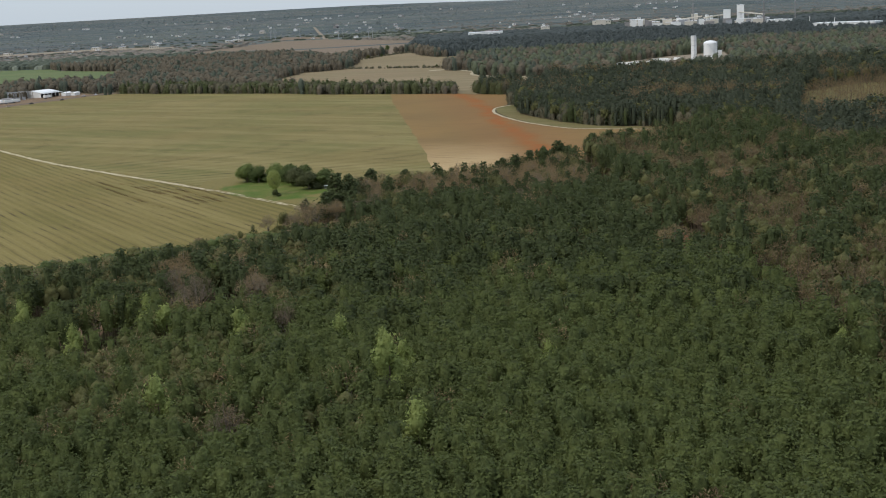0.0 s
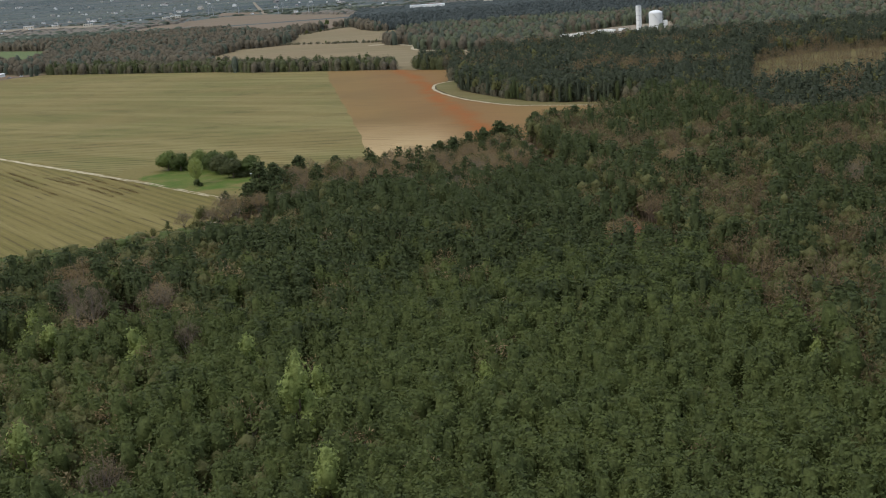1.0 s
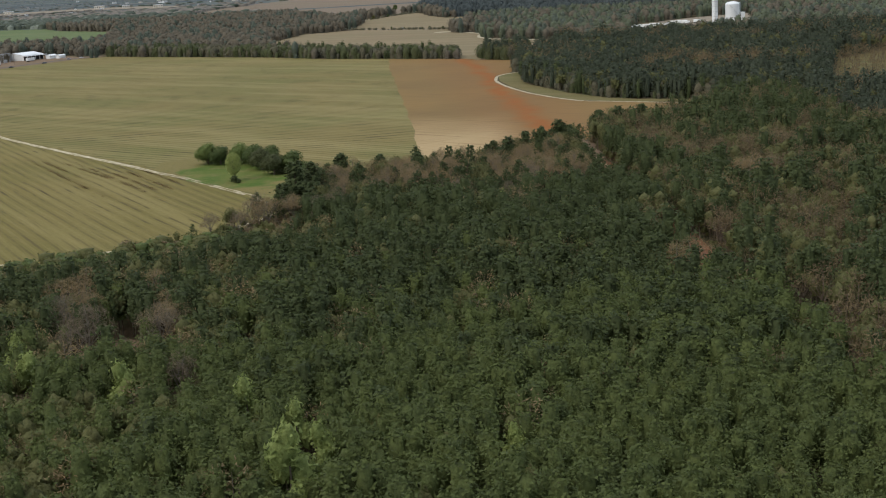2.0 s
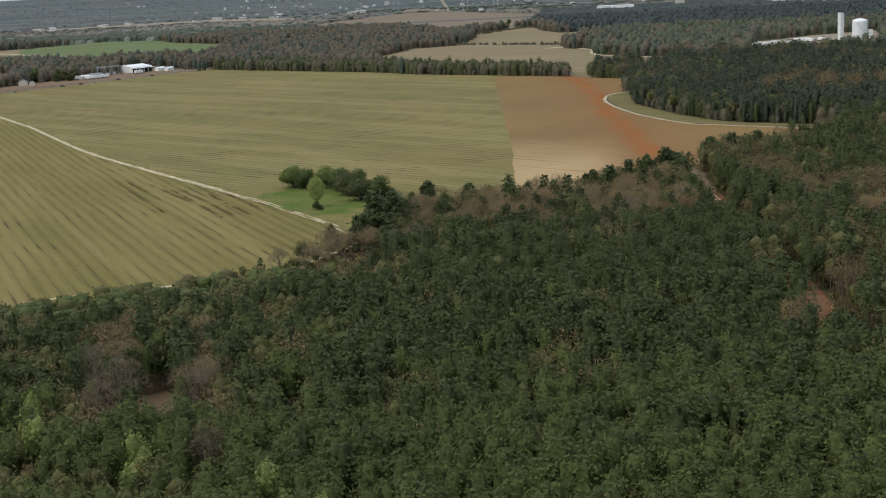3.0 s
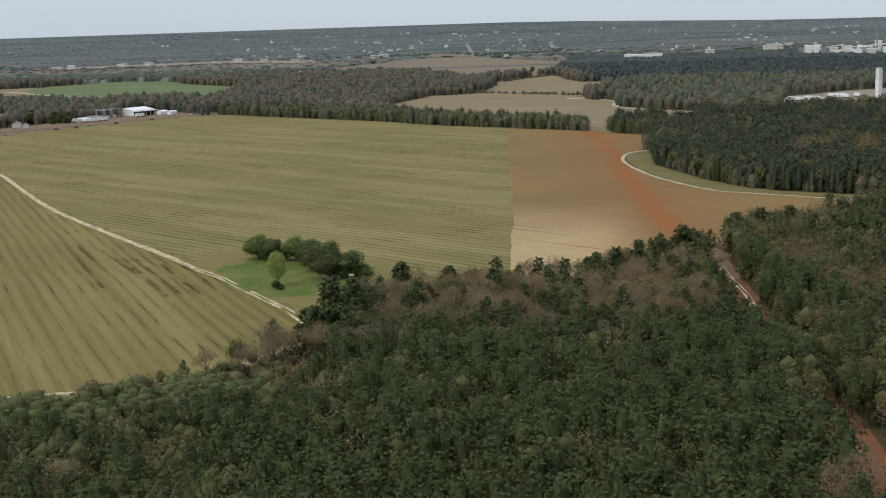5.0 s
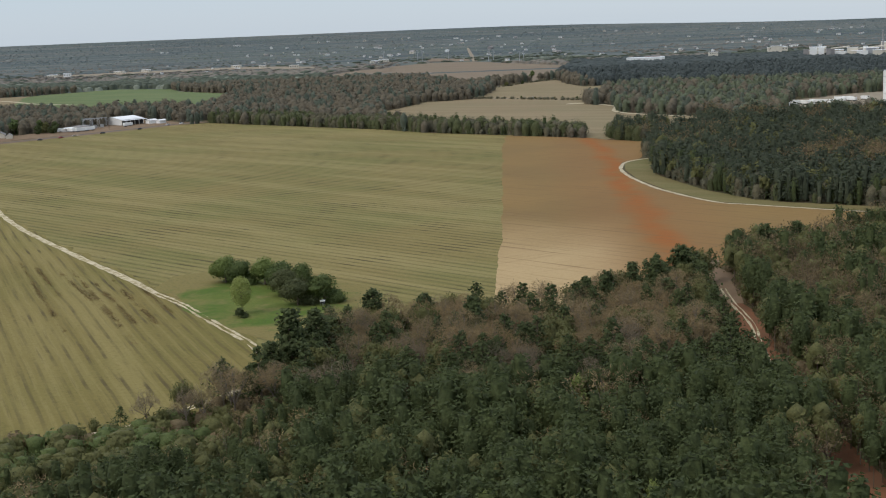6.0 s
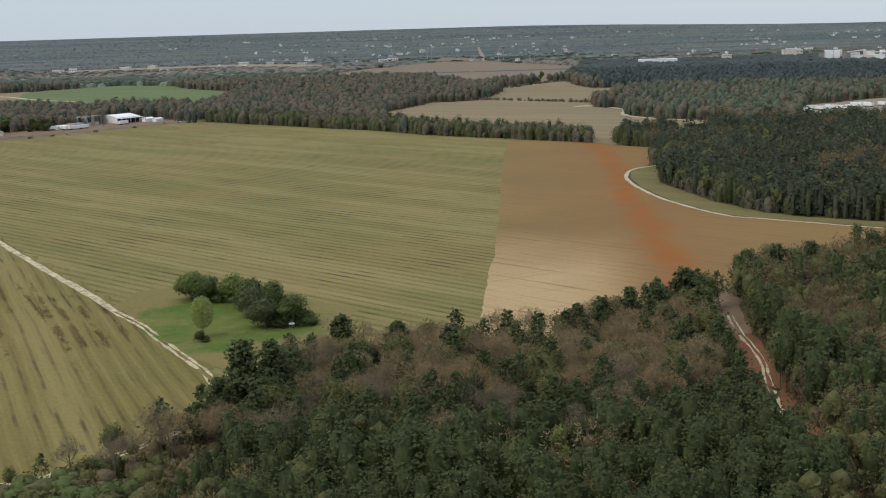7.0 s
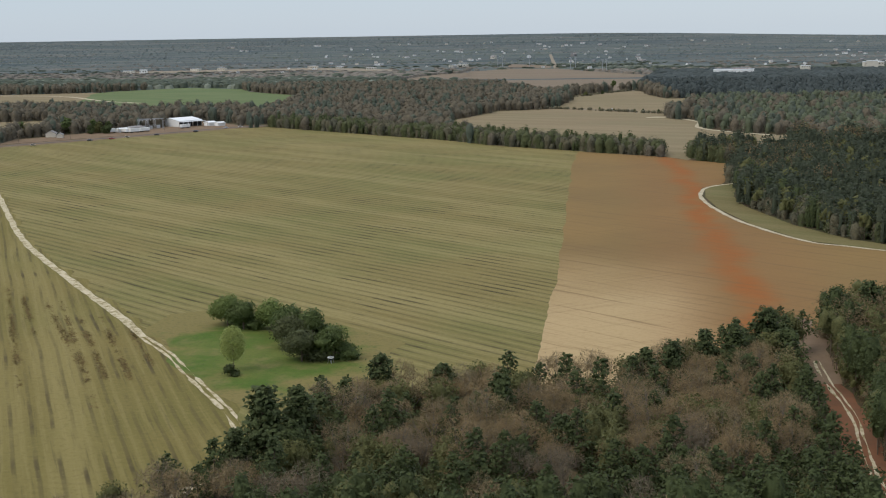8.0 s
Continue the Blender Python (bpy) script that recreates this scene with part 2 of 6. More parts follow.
M = {
    "floor": forest_floor(),
    "hazed_land": hazed_far_country(),
    "soil": bare_soil(),
    "stubble": stubble("stubble_rows", (0.190, 0.153, 0.059), (0.280, 0.232, 0.102), (0.152, 0.143, 0.050), (0.060, 0.051, 0.024), 38.5, 4.6, 1.0, (0.32, 0.6), (0.4, 0.96)),
    "stubble2": stubble("stubble_slanting_rows", (0.172, 0.138, 0.048), (0.255, 0.210, 0.085), (0.146, 0.126, 0.040), (0.080, 0.064, 0.030), 61.0, 4.3, 0.95, (0.34, 0.62), (0.6, 1.0)),
    "tanfield": stubble("tan_field", (0.215, 0.167, 0.100), (0.27, 0.214, 0.132), (0.198, 0.163, 0.094), (0.13, 0.10, 0.06), 20, 9.0, 0.3, (0.4, 0.7)),
    "redfield": stubble("brown_field", (0.190, 0.146, 0.106), (0.235, 0.184, 0.135), (0.182, 0.148, 0.106), (0.135, 0.10, 0.073), 10, 12.0, 0.25, (0.4, 0.7)),
    "greenfield": stubble("green_field", (0.12, 0.155, 0.068), (0.17, 0.185, 0.09), (0.10, 0.14, 0.058), (0.08, 0.11, 0.045), 20, 12.0, 0.2, (0.4, 0.7)),
    "grass": stubble("fresh_grass", (0.105, 0.135, 0.045), (0.20, 0.185, 0.085), (0.085, 0.125, 0.036), (0.075, 0.085, 0.035), 10, 6.0, 0.35, (0.5, 0.8)),
    "patch": grass_patch(),
    "verge": stubble("dry_verge", (0.145, 0.12, 0.05), (0.20, 0.165, 0.08), (0.122, 0.118, 0.045), (0.09, 0.08, 0.04), 30, 6.0, 0.3, (0.5, 0.8)),
    "track": worn_track(),
    "sand": surface("pale_sand", (0.48, 0.43, 0.32), (0.36, 0.30, 0.20), 1.5, 0.95, 0.1),
    "dirt": surface("brown_dirt", (0.165, 0.115, 0.076), (0.215, 0.152, 0.100), 0.6, 0.95, 0.1),
    "clay": surface("red_clay", (0.215, 0.098, 0.052), (0.15, 0.078, 0.046), 0.6, 0.95, 0.1),
    "asphalt": surface("worn_asphalt", (0.085, 0.08, 0.075), (0.11, 0.10, 0.09), 0.5, 0.9, 0.2),
    "gravel": surface("pale_gravel", (0.27, 0.225, 0.165), (0.21, 0.175, 0.13), 0.8, 0.9, 0.2),
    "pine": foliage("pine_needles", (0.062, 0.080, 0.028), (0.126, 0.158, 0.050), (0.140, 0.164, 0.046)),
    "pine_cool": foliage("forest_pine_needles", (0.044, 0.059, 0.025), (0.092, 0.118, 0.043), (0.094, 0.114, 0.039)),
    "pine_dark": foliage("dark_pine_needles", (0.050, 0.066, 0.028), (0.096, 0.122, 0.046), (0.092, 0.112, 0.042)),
    # four distant versions of pine and bud, greyed and blued with painted haze
    "pine_hazy": foliage("hazed_pine_needles", (0.050, 0.062, 0.040), (0.082, 0.099, 0.060), (0.082, 0.096, 0.057), 0.1, 1.2, 0.4),
    "pine_far": foliage("hazed_far_pine_needles", (0.058, 0.072, 0.054), (0.096, 0.115, 0.082), (0.092, 0.108, 0.078), 0.05, 0.5, 0.3, 0.1),
    "pine_dark_hazed": foliage("hazed_dark_pine_needles", (0.038, 0.050, 0.050), (0.068, 0.083, 0.080), (0.066, 0.079, 0.076), 0.05, 0.4, 0.3, 0.1),
    "bud_far": foliage("hazed_budding_leaves", (0.078, 0.094, 0.056), (0.122, 0.140, 0.083), (0.114, 0.130, 0.078), 0.05, 0.5, 0.25, 0.1),
    "leaf": foliage("evergreen_leaves", (0.062, 0.092, 0.033), (0.145, 0.185, 0.064), (0.145, 0.18, 0.06)),
    "leaf_light": foliage("light_green_leaves", (0.12, 0.165, 0.05), (0.23, 0.285, 0.09), (0.22, 0.27, 0.085)),
    "leaf_young": foliage("young_pale_leaves", (0.27, 0.32, 0.10), (0.42, 0.47, 0.17), (0.40, 0.44, 0.15), 0.14, 2.3, 0.3, 0.5),
    "weeds": twigs("dead_weeds", (0.13, 0.10, 0.046), (0.17, 0.132, 0.06)),
    "olive": foliage("olive_leaves", (0.072, 0.084, 0.040), (0.145, 0.158, 0.070), (0.135, 0.148, 0.062)),
    "spring": foliage("spring_leaves", (0.175, 0.218, 0.062), (0.320, 0.375, 0.125), (0.29, 0.335, 0.105), 0.14, 2.3, 0.45),
    "bud": foliage("budding_leaves", (0.088, 0.092, 0.036), (0.178, 0.176, 0.070), (0.155, 0.155, 0.056)),
    "brown": twigs("bare_twigs", (0.225, 0.178, 0.104), (0.340, 0.276, 0.166)),
    "brown_far": twigs("distant_bare_twigs", (0.172, 0.140, 0.086), (0.255, 0.210, 0.132), 0.3),
    "grey": twigs("grey_twigs", (0.17, 0.145, 0.105), (0.28, 0.24, 0.175)),
    "farbare": twigs("far_bare_twigs", (0.112, 0.104, 0.082), (0.156, 0.144, 0.113), 0.1),
    "bark": surface("bark", (0.12, 0.09, 0.065), (0.18, 0.145, 0.11), 3.0, 0.95, 0.1),
    "palebark": surface("pale_bark", (0.21, 0.18, 0.145), (0.15, 0.125, 0.10), 3.0, 0.95, 0.1),
    "hedge": twigs("hedgerow_twigs", (0.108, 0.106, 0.074), (0.165, 0.160, 0.112), 0.1),
    # farthest woods: pale blue-grey haze is put into their base colours
    "hazed_brown": twigs("hazed_leafless_woods", (0.196, 0.186, 0.168), (0.240, 0.226, 0.200), 0.0),
    "hazed_green": foliage("far_budding_woods", (0.158, 0.180, 0.145), (0.198, 0.220, 0.172), (0.188, 0.208, 0.164), 0.03, 0.4, 0.1, 0.0),
    "hazed_wood": foliage("hazed_woodland", (0.132, 0.164, 0.172), (0.160, 0.194, 0.200), (0.152, 0.182, 0.186), 0.012, 0.3, 0.1, 0.0),
    "white": surface("white_paint", (0.80, 0.80, 0.78), (0.70, 0.70, 0.68), 0.3, 0.5, 0.4),
    "roofw": surface("white_metal_roof", (0.82, 0.83, 0.84), (0.72, 0.73, 0.74), 0.3, 0.4, 0.5),
    "cream": surface("cream_cladding", (0.62, 0.57, 0.48), (0.52, 0.48, 0.41), 0.2, 0.7, 0.3),
    "greyroof": surface("grey_roof", (0.30, 0.29, 0.28), (0.22, 0.21, 0.21), 0.3, 0.8, 0.2),
    "brick": surface("red_brick", (0.30, 0.16, 0.11), (0.24, 0.13, 0.09), 1.0, 0.9, 0.2),
    "steel": surface("galvanised_steel", (0.42, 0.43, 0.44), (0.34, 0.35, 0.36), 1.0, 0.5, 0.5, 0.6),
    "dark": surface("shade_and_drum_black", (0.025, 0.025, 0.027), (0.04, 0.04, 0.04), 1.0, 0.8, 0.2),
    "rubber": surface("black_rubber", (0.02, 0.02, 0.02), (0.03, 0.03, 0.03), 4.0, 0.9, 0.2),
    "glass": surface("tinted_window", (0.03, 0.035, 0.04), (0.05, 0.055, 0.06), 1.0, 0.1, 0.6),
    "pole": surface("weathered_pole", (0.25, 0.20, 0.16), (0.19, 0.15, 0.12), 2.0, 0.9, 0.1),
}
for k, col in (("car_red", (0.30, 0.03, 0.03)), ("car_white", (0.78, 0.78, 0.78)), ("car_black", (0.03, 0.03, 0.035)), ("car_silver", (0.5, 0.5, 0.52)), ("car_tan", (0.45, 0.38, 0.28))):
    M[k] = surface(k + "_paint", col, tuple(0.85 * c for c in col), 1.0, 0.3, 0.5)


# ---- making meshes ----
def fast_mesh(name, verts, tris, mats, index=None, smooth=False):
    """A triangle mesh from arrays."""
    me = bpy.data.meshes.new(name)
    n, m = len(verts), len(tris)
    me.vertices.add(n)
    me.vertices.foreach_set("co", np.asarray(verts, dtype=np.float32).ravel())
    me.loops.add(3 * m)
    me.loops.foreach_set("vertex_index", np.asarray(tris, dtype=np.int32).ravel())
    me.polygons.add(m)
    me.polygons.foreach_set("loop_start", np.arange(0, 3 * m, 3, dtype=np.int32))
    for mat in mats:
        me.materials.append(mat)
    if index is not None:
        me.polygons.foreach_set("material_index", np.asarray(index, dtype=np.int32))
    if smooth:
        me.polygons.foreach_set("use_smooth", np.ones(m, dtype=bool))
    me.update(calc_edges=True)
    return me


def part(name, bm, material, parent, label=""):
    me = bpy.data.meshes.new(name)
    bm.to_mesh(me)
    bm.free()
    me.materials.append(material)
    ob = new(name, me)
    ob.parent = parent
    return tagged(ob, label)


def thing(name, m, label, category, group=""):
    ob = new(name)
    ob.matrix_world = m
    return tagged(ob, label, category, group)


def box(bm, c, s, turn=0.0, bevel=0.0):
    geo = bmesh.ops.create_cube(bm, size=1.0, matrix=pose(*c, 0, 0, turn) @ Matrix.Diagonal((*s, 1)))
    if bevel:
        edges = list({e for v in geo["verts"] for e in v.link_edges})
        bmesh.ops.bevel(bm, geom=edges, offset=bevel, segments=1, affect="EDGES")


def boxes(*items):
    bm = bmesh.new()
    for it in items:
        box(bm, *it)
    return bm


def rod(bm, a, b, r0, r1, sides=8):
    a, b = Vector(a), Vector(b)
    d = b - a
    m = Matrix.Translation((a + b) / 2) @ d.to_track_quat("Z", "Y").to_matrix().to_4x4()
    bmesh.ops.create_cone(bm, cap_ends=True, segments=sides, radius1=r0, radius2=r1, depth=d.length, matrix=m)


def rods(*items):
    bm = bmesh.new()
    for it in items:
        rod(bm, *it)
    return bm


def gable(w, d, eave, ridge, over=0.4, thick=0.25):
    """A pitched roof whose ridge runs along y."""
    bm = bmesh.new()
    for side in (-1, 1):
        a, b = Vector((side * (w / 2 + over), 0, eave - 0.1)), Vector((0, 0, ridge))
        q = []
        for dz in (0, thick):
            for p in (a, b):
                for y in (-d / 2 - over, d / 2 + over):
                    q.append(bm.verts.new((p.x, y, p.z + dz)))
        for f in ((0, 1, 3, 2), (4, 5, 7, 6), (0, 1, 5, 4), (2, 3, 7, 6), (0, 2, 6, 4), (1, 3, 7, 5)):
            bm.faces.new([q[i] for i in f])
    bmesh.ops.recalc_face_normals(bm, faces=bm.faces)
    return bm


def gable_wall(w, d, eave, ridge):
    bm = bmesh.new()
    prof = [(-w / 2, 0), (w / 2, 0), (w / 2, eave), (0, ridge), (-w / 2, eave)]
    rings = [[bm.verts.new((x, y, z)) for x, z in prof] for y in (-d / 2, d / 2)]
    for r in rings:
        bm.faces.new(r)
    for i in range(5):
        j = (i + 1) % 5
        bm.faces.new((rings[0][i], rings[0][j], rings[1][j], rings[1][i]))
    bmesh.ops.recalc_face_normals(bm, faces=bm.faces)
    return bm


# ---- the lie of the land ----
FLAT, RISE = 2418.0, 1.45e-5


def land(x, y):
    """Height of the ground: level, rising to low hills in the far distance."""
    r = np.hypot(x, y)
    east = np.clip(np.arctan2(x, np.maximum(y, 1.0)) / 0.24 + 0.25, 0.0, 1.0)
    return RISE * (1 - 0.3 * east * east * (3 - 2 * east)) * np.maximum(0.0, r - FLAT) ** 2


def ground_sheet():
    rings = np.concatenate(([0.0], np.linspace(150, 2400, 14), np.linspace(2550, 4530, 22)))
    seg = 144
    ang = np.arange(seg) * 2 * np.pi / seg
    verts = [(0, 0, 0)]
    for r in rings[1:]:
        for a in ang:
            x, y = r * math.sin(a), r * math.cos(a)
            verts.append((x, y, float(land(x, y))))
    tris = [(0, 1 + (k + 1) % seg, 1 + k) for k in range(seg)]
    for i in range(len(rings) - 2):
        p, q = 1 + i * seg, 1 + (i + 1) * seg
        for k in range(seg):
            j = (k + 1) % seg
            tris += [(p + k, p + j, q + j), (p + k, q + j, q + k)]
    tris = np.array(tris)
    # the outer rings take the colours with haze mixed in
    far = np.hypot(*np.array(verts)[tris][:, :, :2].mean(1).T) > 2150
    ob = new("ground", fast_mesh("ground", np.array(verts), tris, [M["floor"], M["hazed_land"]], far.astype(int)))
    for p in ob.data.polygons:
        p.use_smooth = True
    return tagged(ob, "level ground of leaf litter and rough grass reaching low hills", "ground", kind="structure")


ground_sheet()


def curve_points(pts, step=8.0):
    """A smooth line through the given places."""
    p = np.array(pts, float)
    p = np.vstack((2 * p[0] - p[1], p, 2 * p[-1] - p[-2]))
    out = []
    for i in range(1, len(p) - 2):
        n = max(2, int(np.linalg.norm(p[i + 1] - p[i]) / step))
        for t in np.arange(n) / n:
            a, b, c, d = p[i - 1:i + 3]
            out.append(0.5 * (2 * b + (c - a) * t + (2 * a - 5 * b + 4 * c - d) * t ** 2 + (3 * b - a - 3 * c + d) * t ** 3))
    out.append(p[-2])
    return np.array(out)


def inside(poly, x, y):
    """Which of the places lie in the polygon."""
    p = np.array(poly, float)
    hit = np.zeros(len(x), bool)
    for (ax, ay), (bx, by) in zip(p, np.roll(p, -1, 0)):
        if ay == by:
            continue
        cross = ((ay > y) != (by > y)) & (x < (bx - ax) * (y - ay) / (by - ay) + ax)
        hit ^= cross
    return hit


def sheet(name, outline, material, label, category, lift=0.06, ragged=0.0, holes=None):
    """A field or patch of ground laid on the land, with an uneven edge."""
    pts = []
    for (ax, ay), (bx, by) in zip(outline, outline[1:] + outline[:1]):
        n = max(1, int(math.hypot(bx - ax, by - ay) / (3.0 + ragged if ragged else 60.0)))
        for k in range(n):
            x, y = ax + (bx - ax) * k / n, ay + (by - ay) * k / n
            if ragged:
                d = noise.noise_vector((x * 0.05, y * 0.05, 3.1)) * ragged + noise.noise_vector((x * 0.21, y * 0.21, 8.1)) * ragged * 0.45
                x, y = x + d.x, y + d.y
            pts.append(Vector((x, y, 0)))
    from_poly = tessellate_polygon([pts])
    verts = np.array([(p.x, p.y, float(land(p.x, p.y)) + lift) for p in pts])
    tris = []
    for a, b, c in from_poly:
        u, v = verts[b] - verts[a], verts[c] - verts[a]
        tris.append((a, b, c) if u[0] * v[1] - u[1] * v[0] > 0 else (a, c, b))
    ob = new(name, fast_mesh(name, verts, np.array(tris), [material]))
    return tagged(ob, label, category, kind="structure")


def ribbon(name, pts, width, material, label, category, lift=0.1, wobble=0.15, parent=None, side=0.0, gaps=0.0, seed=0.0, step=4.0):
    """A track along a line; gaps leaves stretches of a rut grown over."""
    c = curve_points(pts, step)
    d = np.gradient(c, axis=0)
    d /= np.linalg.norm(d, axis=1)[:, None]
    nrm = np.stack((-d[:, 1], d[:, 0]), 1)
    verts, tris = [], []
    for i, (p, q) in enumerate(zip(c, nrm)):
        grown = 1.0
        if gaps:
            grown = min(1.0, max(0.04, (0.5 - gaps - noise.noise((p[0] * 0.06, p[1] * 0.06, 40 + seed))) * 5 + 0.5))
        for s in (-1, 1):
            w = grown * width / 2 * (1 + wobble * 2 * noise.noise((p[0] * 0.11, p[1] * 0.11, s * 7.0 + seed)) + 0.5 * wobble * noise.noise((p[0] * 0.35, p[1] * 0.35, s * 3.0 + seed)))
            e = p + q * (side + s * w)
            verts.append((e[0], e[1], float(land(e[0], e[1])) + lift))
        if i:
            k = 2 * i
            tris += [(k - 2, k - 1, k + 1), (k - 2, k + 1, k)]
    verts, tris = np.array(verts), np.array(tris)
    a, b, cc = verts[tris[0][0]], verts[tris[0][1]], verts[tris[0][2]]
    if (b - a)[0] * (cc - a)[1] - (b - a)[1] * (cc - a)[0] < 0:
        tris = tris[:, ::-1]
    ob = new(name, fast_mesh(name, verts, tris, [material]))
    ob.parent = parent
    if parent is None:
        tagged(ob, label, category, kind="structure")
    return ob


# ---- the plan: open land ----
ROW_FIELD = [(-313.4, 1413.6), (-130.2, 1270.4), (-81.8, 1221.1), (-18.2, 1177.4), (-15.5, 1096.5), (-8, 978.4), (1.3, 837), (7.8, 731), (12.4, 630.5), (15, 570), (-7, 564), (-24, 562), (-30, 545), (-36, 530), (-55, 556), (-69.5, 577), (-86, 602), (-101, 621), (-120, 648), (-165.5, 708), (-222, 787), (-300, 915), (-520.8, 1209), (-469.6, 1209), (-404.5, 1294.6), (-350.6, 1384.8)]
SLANT_FIELD = [(-36, 530), (-33, 513), (-37, 497), (-46, 483), (-58, 472), (-70, 464), (-93, 455), (-132, 434), (-232, 396), (-390.6, 353.4), (-706.8, 390.6), (-706.8, 976.5), (-520.8, 1209), (-300, 915), (-222, 787), (-165.5, 708), (-120, 648), (-101, 621), (-86, 602), (-69.5, 577), (-55, 556)]
SOIL_FIELD = [(-23.2, 1177.4), (34.4, 1140.2), (47.4, 1121.6), (80, 1095.5), (74.4, 1041.6), (65.1, 991.4), (55.8, 974.6), (53, 934.6), (58.6, 894.7), (70.7, 847.2), (90.2, 803.5), (106, 791.4), (121.8, 780.3), (158.1, 758), (148, 716), (130, 690), (95, 660), (78, 650), (68, 635), (64, 617), (54, 603), (37, 584), (22, 572), (10, 570), (7.4, 630.5), (2.8, 731), (-3.7, 837), (-13, 978.4), (-20.5, 1096.5)]
GRASS_PATCH = [(-106, 628), (-98, 650), (-82, 660), (-52, 650), (-30, 624), (-28, 598), (-30, 580), (-34, 562), (-46, 554), (-60, 568), (-76, 588)]
NEAR_MEADOW = [(-160.9, 1486.1), (-136.7, 1621), (-83.7, 1653.5), (-65.1, 1654.5), (-81.8, 1666.6), (33.5, 1571.7), (33.5, 1504.7), (62.3, 1466.6), (61.4, 1381.1), (83.7, 1348.5), (114.4, 1312.2), (97, 1182), (50, 1176), (47.4, 1121.6), (36, 1138), (32, 1178), (-50, 1236), (-110, 1300), (-140, 1360)]
MID_MEADOW = [(-80, 1669.4), (-78.1, 1815.4), (-88.4, 1887.9), (-55.8, 1984.6), (-7.4, 2036.7), (9.3, 1915.8), (29.8, 1841.4), (104.2, 1869.3), (55.8, 1711.2), (33.5, 1573.6)]
FAR_FIELD = [(-353, 2470), (-283, 2366), (-172, 2083), (-121, 1926), (-99, 1979), (-70, 2019), (-42, 2045), (-11, 2088), (-1, 2370), (23, 2547), (-120, 2793), (-195, 2905), (-286, 2923), (-346, 2815)]
GREEN_FIELD = [(-629.5, 1671.1), (-775, 2080), (-773, 2128), (-699, 2243), (-591, 2187), (-551, 2094), (-414, 1938), (-380, 1700), (-385.3, 1622.3), (-454.6, 1622.3), (-526.9, 1622.3)]
PALE_FIELD = [(-1018, 1662.7), (-1069.5, 2008.8), (-911.4, 2046), (-780.3, 2104.6), (-633.3, 1679.1), (-731.5, 1638.1), (-854.3, 1630)]
ROAD_FIELD = [(-669.6, 1395), (-608.2, 1487.1), (-550.6, 1502), (-520.8, 1432.2), (-492.9, 1329.9), (-506.9, 1250.9), (-595.2, 1143.9), (-706.8, 1209)]
YARD = [(-483.6, 1278.8), (-444.5, 1359.7), (-409.2, 1413.6), (-437.1, 1488), (-390.6, 1488), (-346, 1436.9), (-334.8, 1418.2), (-372, 1374.5), (-413.9, 1311.3), (-469.7, 1232.2)]
RED_CUT = [(-416, 2483), (-398, 2661), (-343, 2767), (-322, 2646), (-349, 2447), (-363, 2259)]
TOWN_CLEARING = [(-1055, 2885), (-883, 2962), (-703, 3013), (-598, 2976), (-514, 2916), (-493, 2818), (-677, 2916), (-851, 2867), (-1021, 2815)]
CUT_STRIP = [(-313, 3123), (-214, 3031), (-205, 2931), (-294, 2973)]
SILO_YARD = [(175.5, 1238.2), (223.2, 1469.4), (288.3, 1534.5), (362.7, 1571.7), (312.9, 1324.8), (258, 1289.4), (195.1, 1242.3)]
RIGHT_CLEARING = [(218.7, 766.1), (279, 962.6), (325.5, 1009.1), (399.9, 1013.7), (325.5, 780.9), (273.9, 766.1)]
LANE = [(-266, 3539), (-260, 3538), (-186, 2903), (-197, 2906)]
BARE_GAP = [(-106, 340), (-107, 360), (-96, 366), (-88, 362), (-86, 342)]
BARE_GAP_B = [(-90, 310), (-88, 326), (-70, 327), (-66, 312), (-74, 306)]
TRACK_GAP = [(70, 408), (71, 424), (80, 440), (88, 434), (90, 414), (88, 396), (80, 392)]
SOIL_GAP = [(-66, 361), (-58, 371), (-48, 358), (-48, 346), (-57, 344)]
MEADOW_CORNER = [(84, 1092), (108, 1150), (128, 1230), (135, 1330), (114, 1312), (97, 1182), (88, 1140)]

sheet("field_with_rows", ROW_FIELD, M["stubble"], "wide olive field of stubble in long straight rows", "field", 0.06)
sheet("field_with_slanting_rows", SLANT_FIELD, M["stubble2"], "tan olive stubble field with dark weedy rows", "field", 0.06)
sheet("tilled_field", SOIL_FIELD, M["soil"], "bare tilled brown field with a band of red clay", "field", 0.075, 1.2)
sheet("grass_patch", GRASS_PATCH, M["patch"], "patch of fresh green grass round a clump of trees", "grass", 0.12, 9.0)
sheet("meadow", NEAR_MEADOW, M["tanfield"], "tan dry meadow between hedgerow and road", "field", 0.06, 4.0)
sheet("meadow_behind_road", MID_MEADOW, M["tanfield"], "tan dry meadow behind a farm road", "field", 0.06, 4.0)
sheet("far_brown_field", FAR_FIELD, M["redfield"], "large brown ploughed field far off", "field", 0.06, 6.0)
sheet("green_crop_field", GREEN_FIELD, M["greenfield"], "bright green crop field among bare woods", "field", 0.08, 4.0)
sheet("pale_field", PALE_FIELD, M["tanfield"], "pale dry field beside the green crop", "field", 0.06, 4.0)
sheet("roadside_field", ROAD_FIELD, M["tanfield"], "dull brown field beside the road", "field", 0.06, 4.0)
sheet("yard", YARD, M["dirt"], "brown dirt yard round the white building", "yard", 0.1, 3.0)
sheet("cleared_ground", RED_CUT, M["redfield"], "reddish cleared ground near the town", "ground", 0.5, 8.0)
sheet("pale_clearing", TOWN_CLEARING, M["gravel"], "pale strip of cleared ground near the town", "ground", 0.5, 8.0)
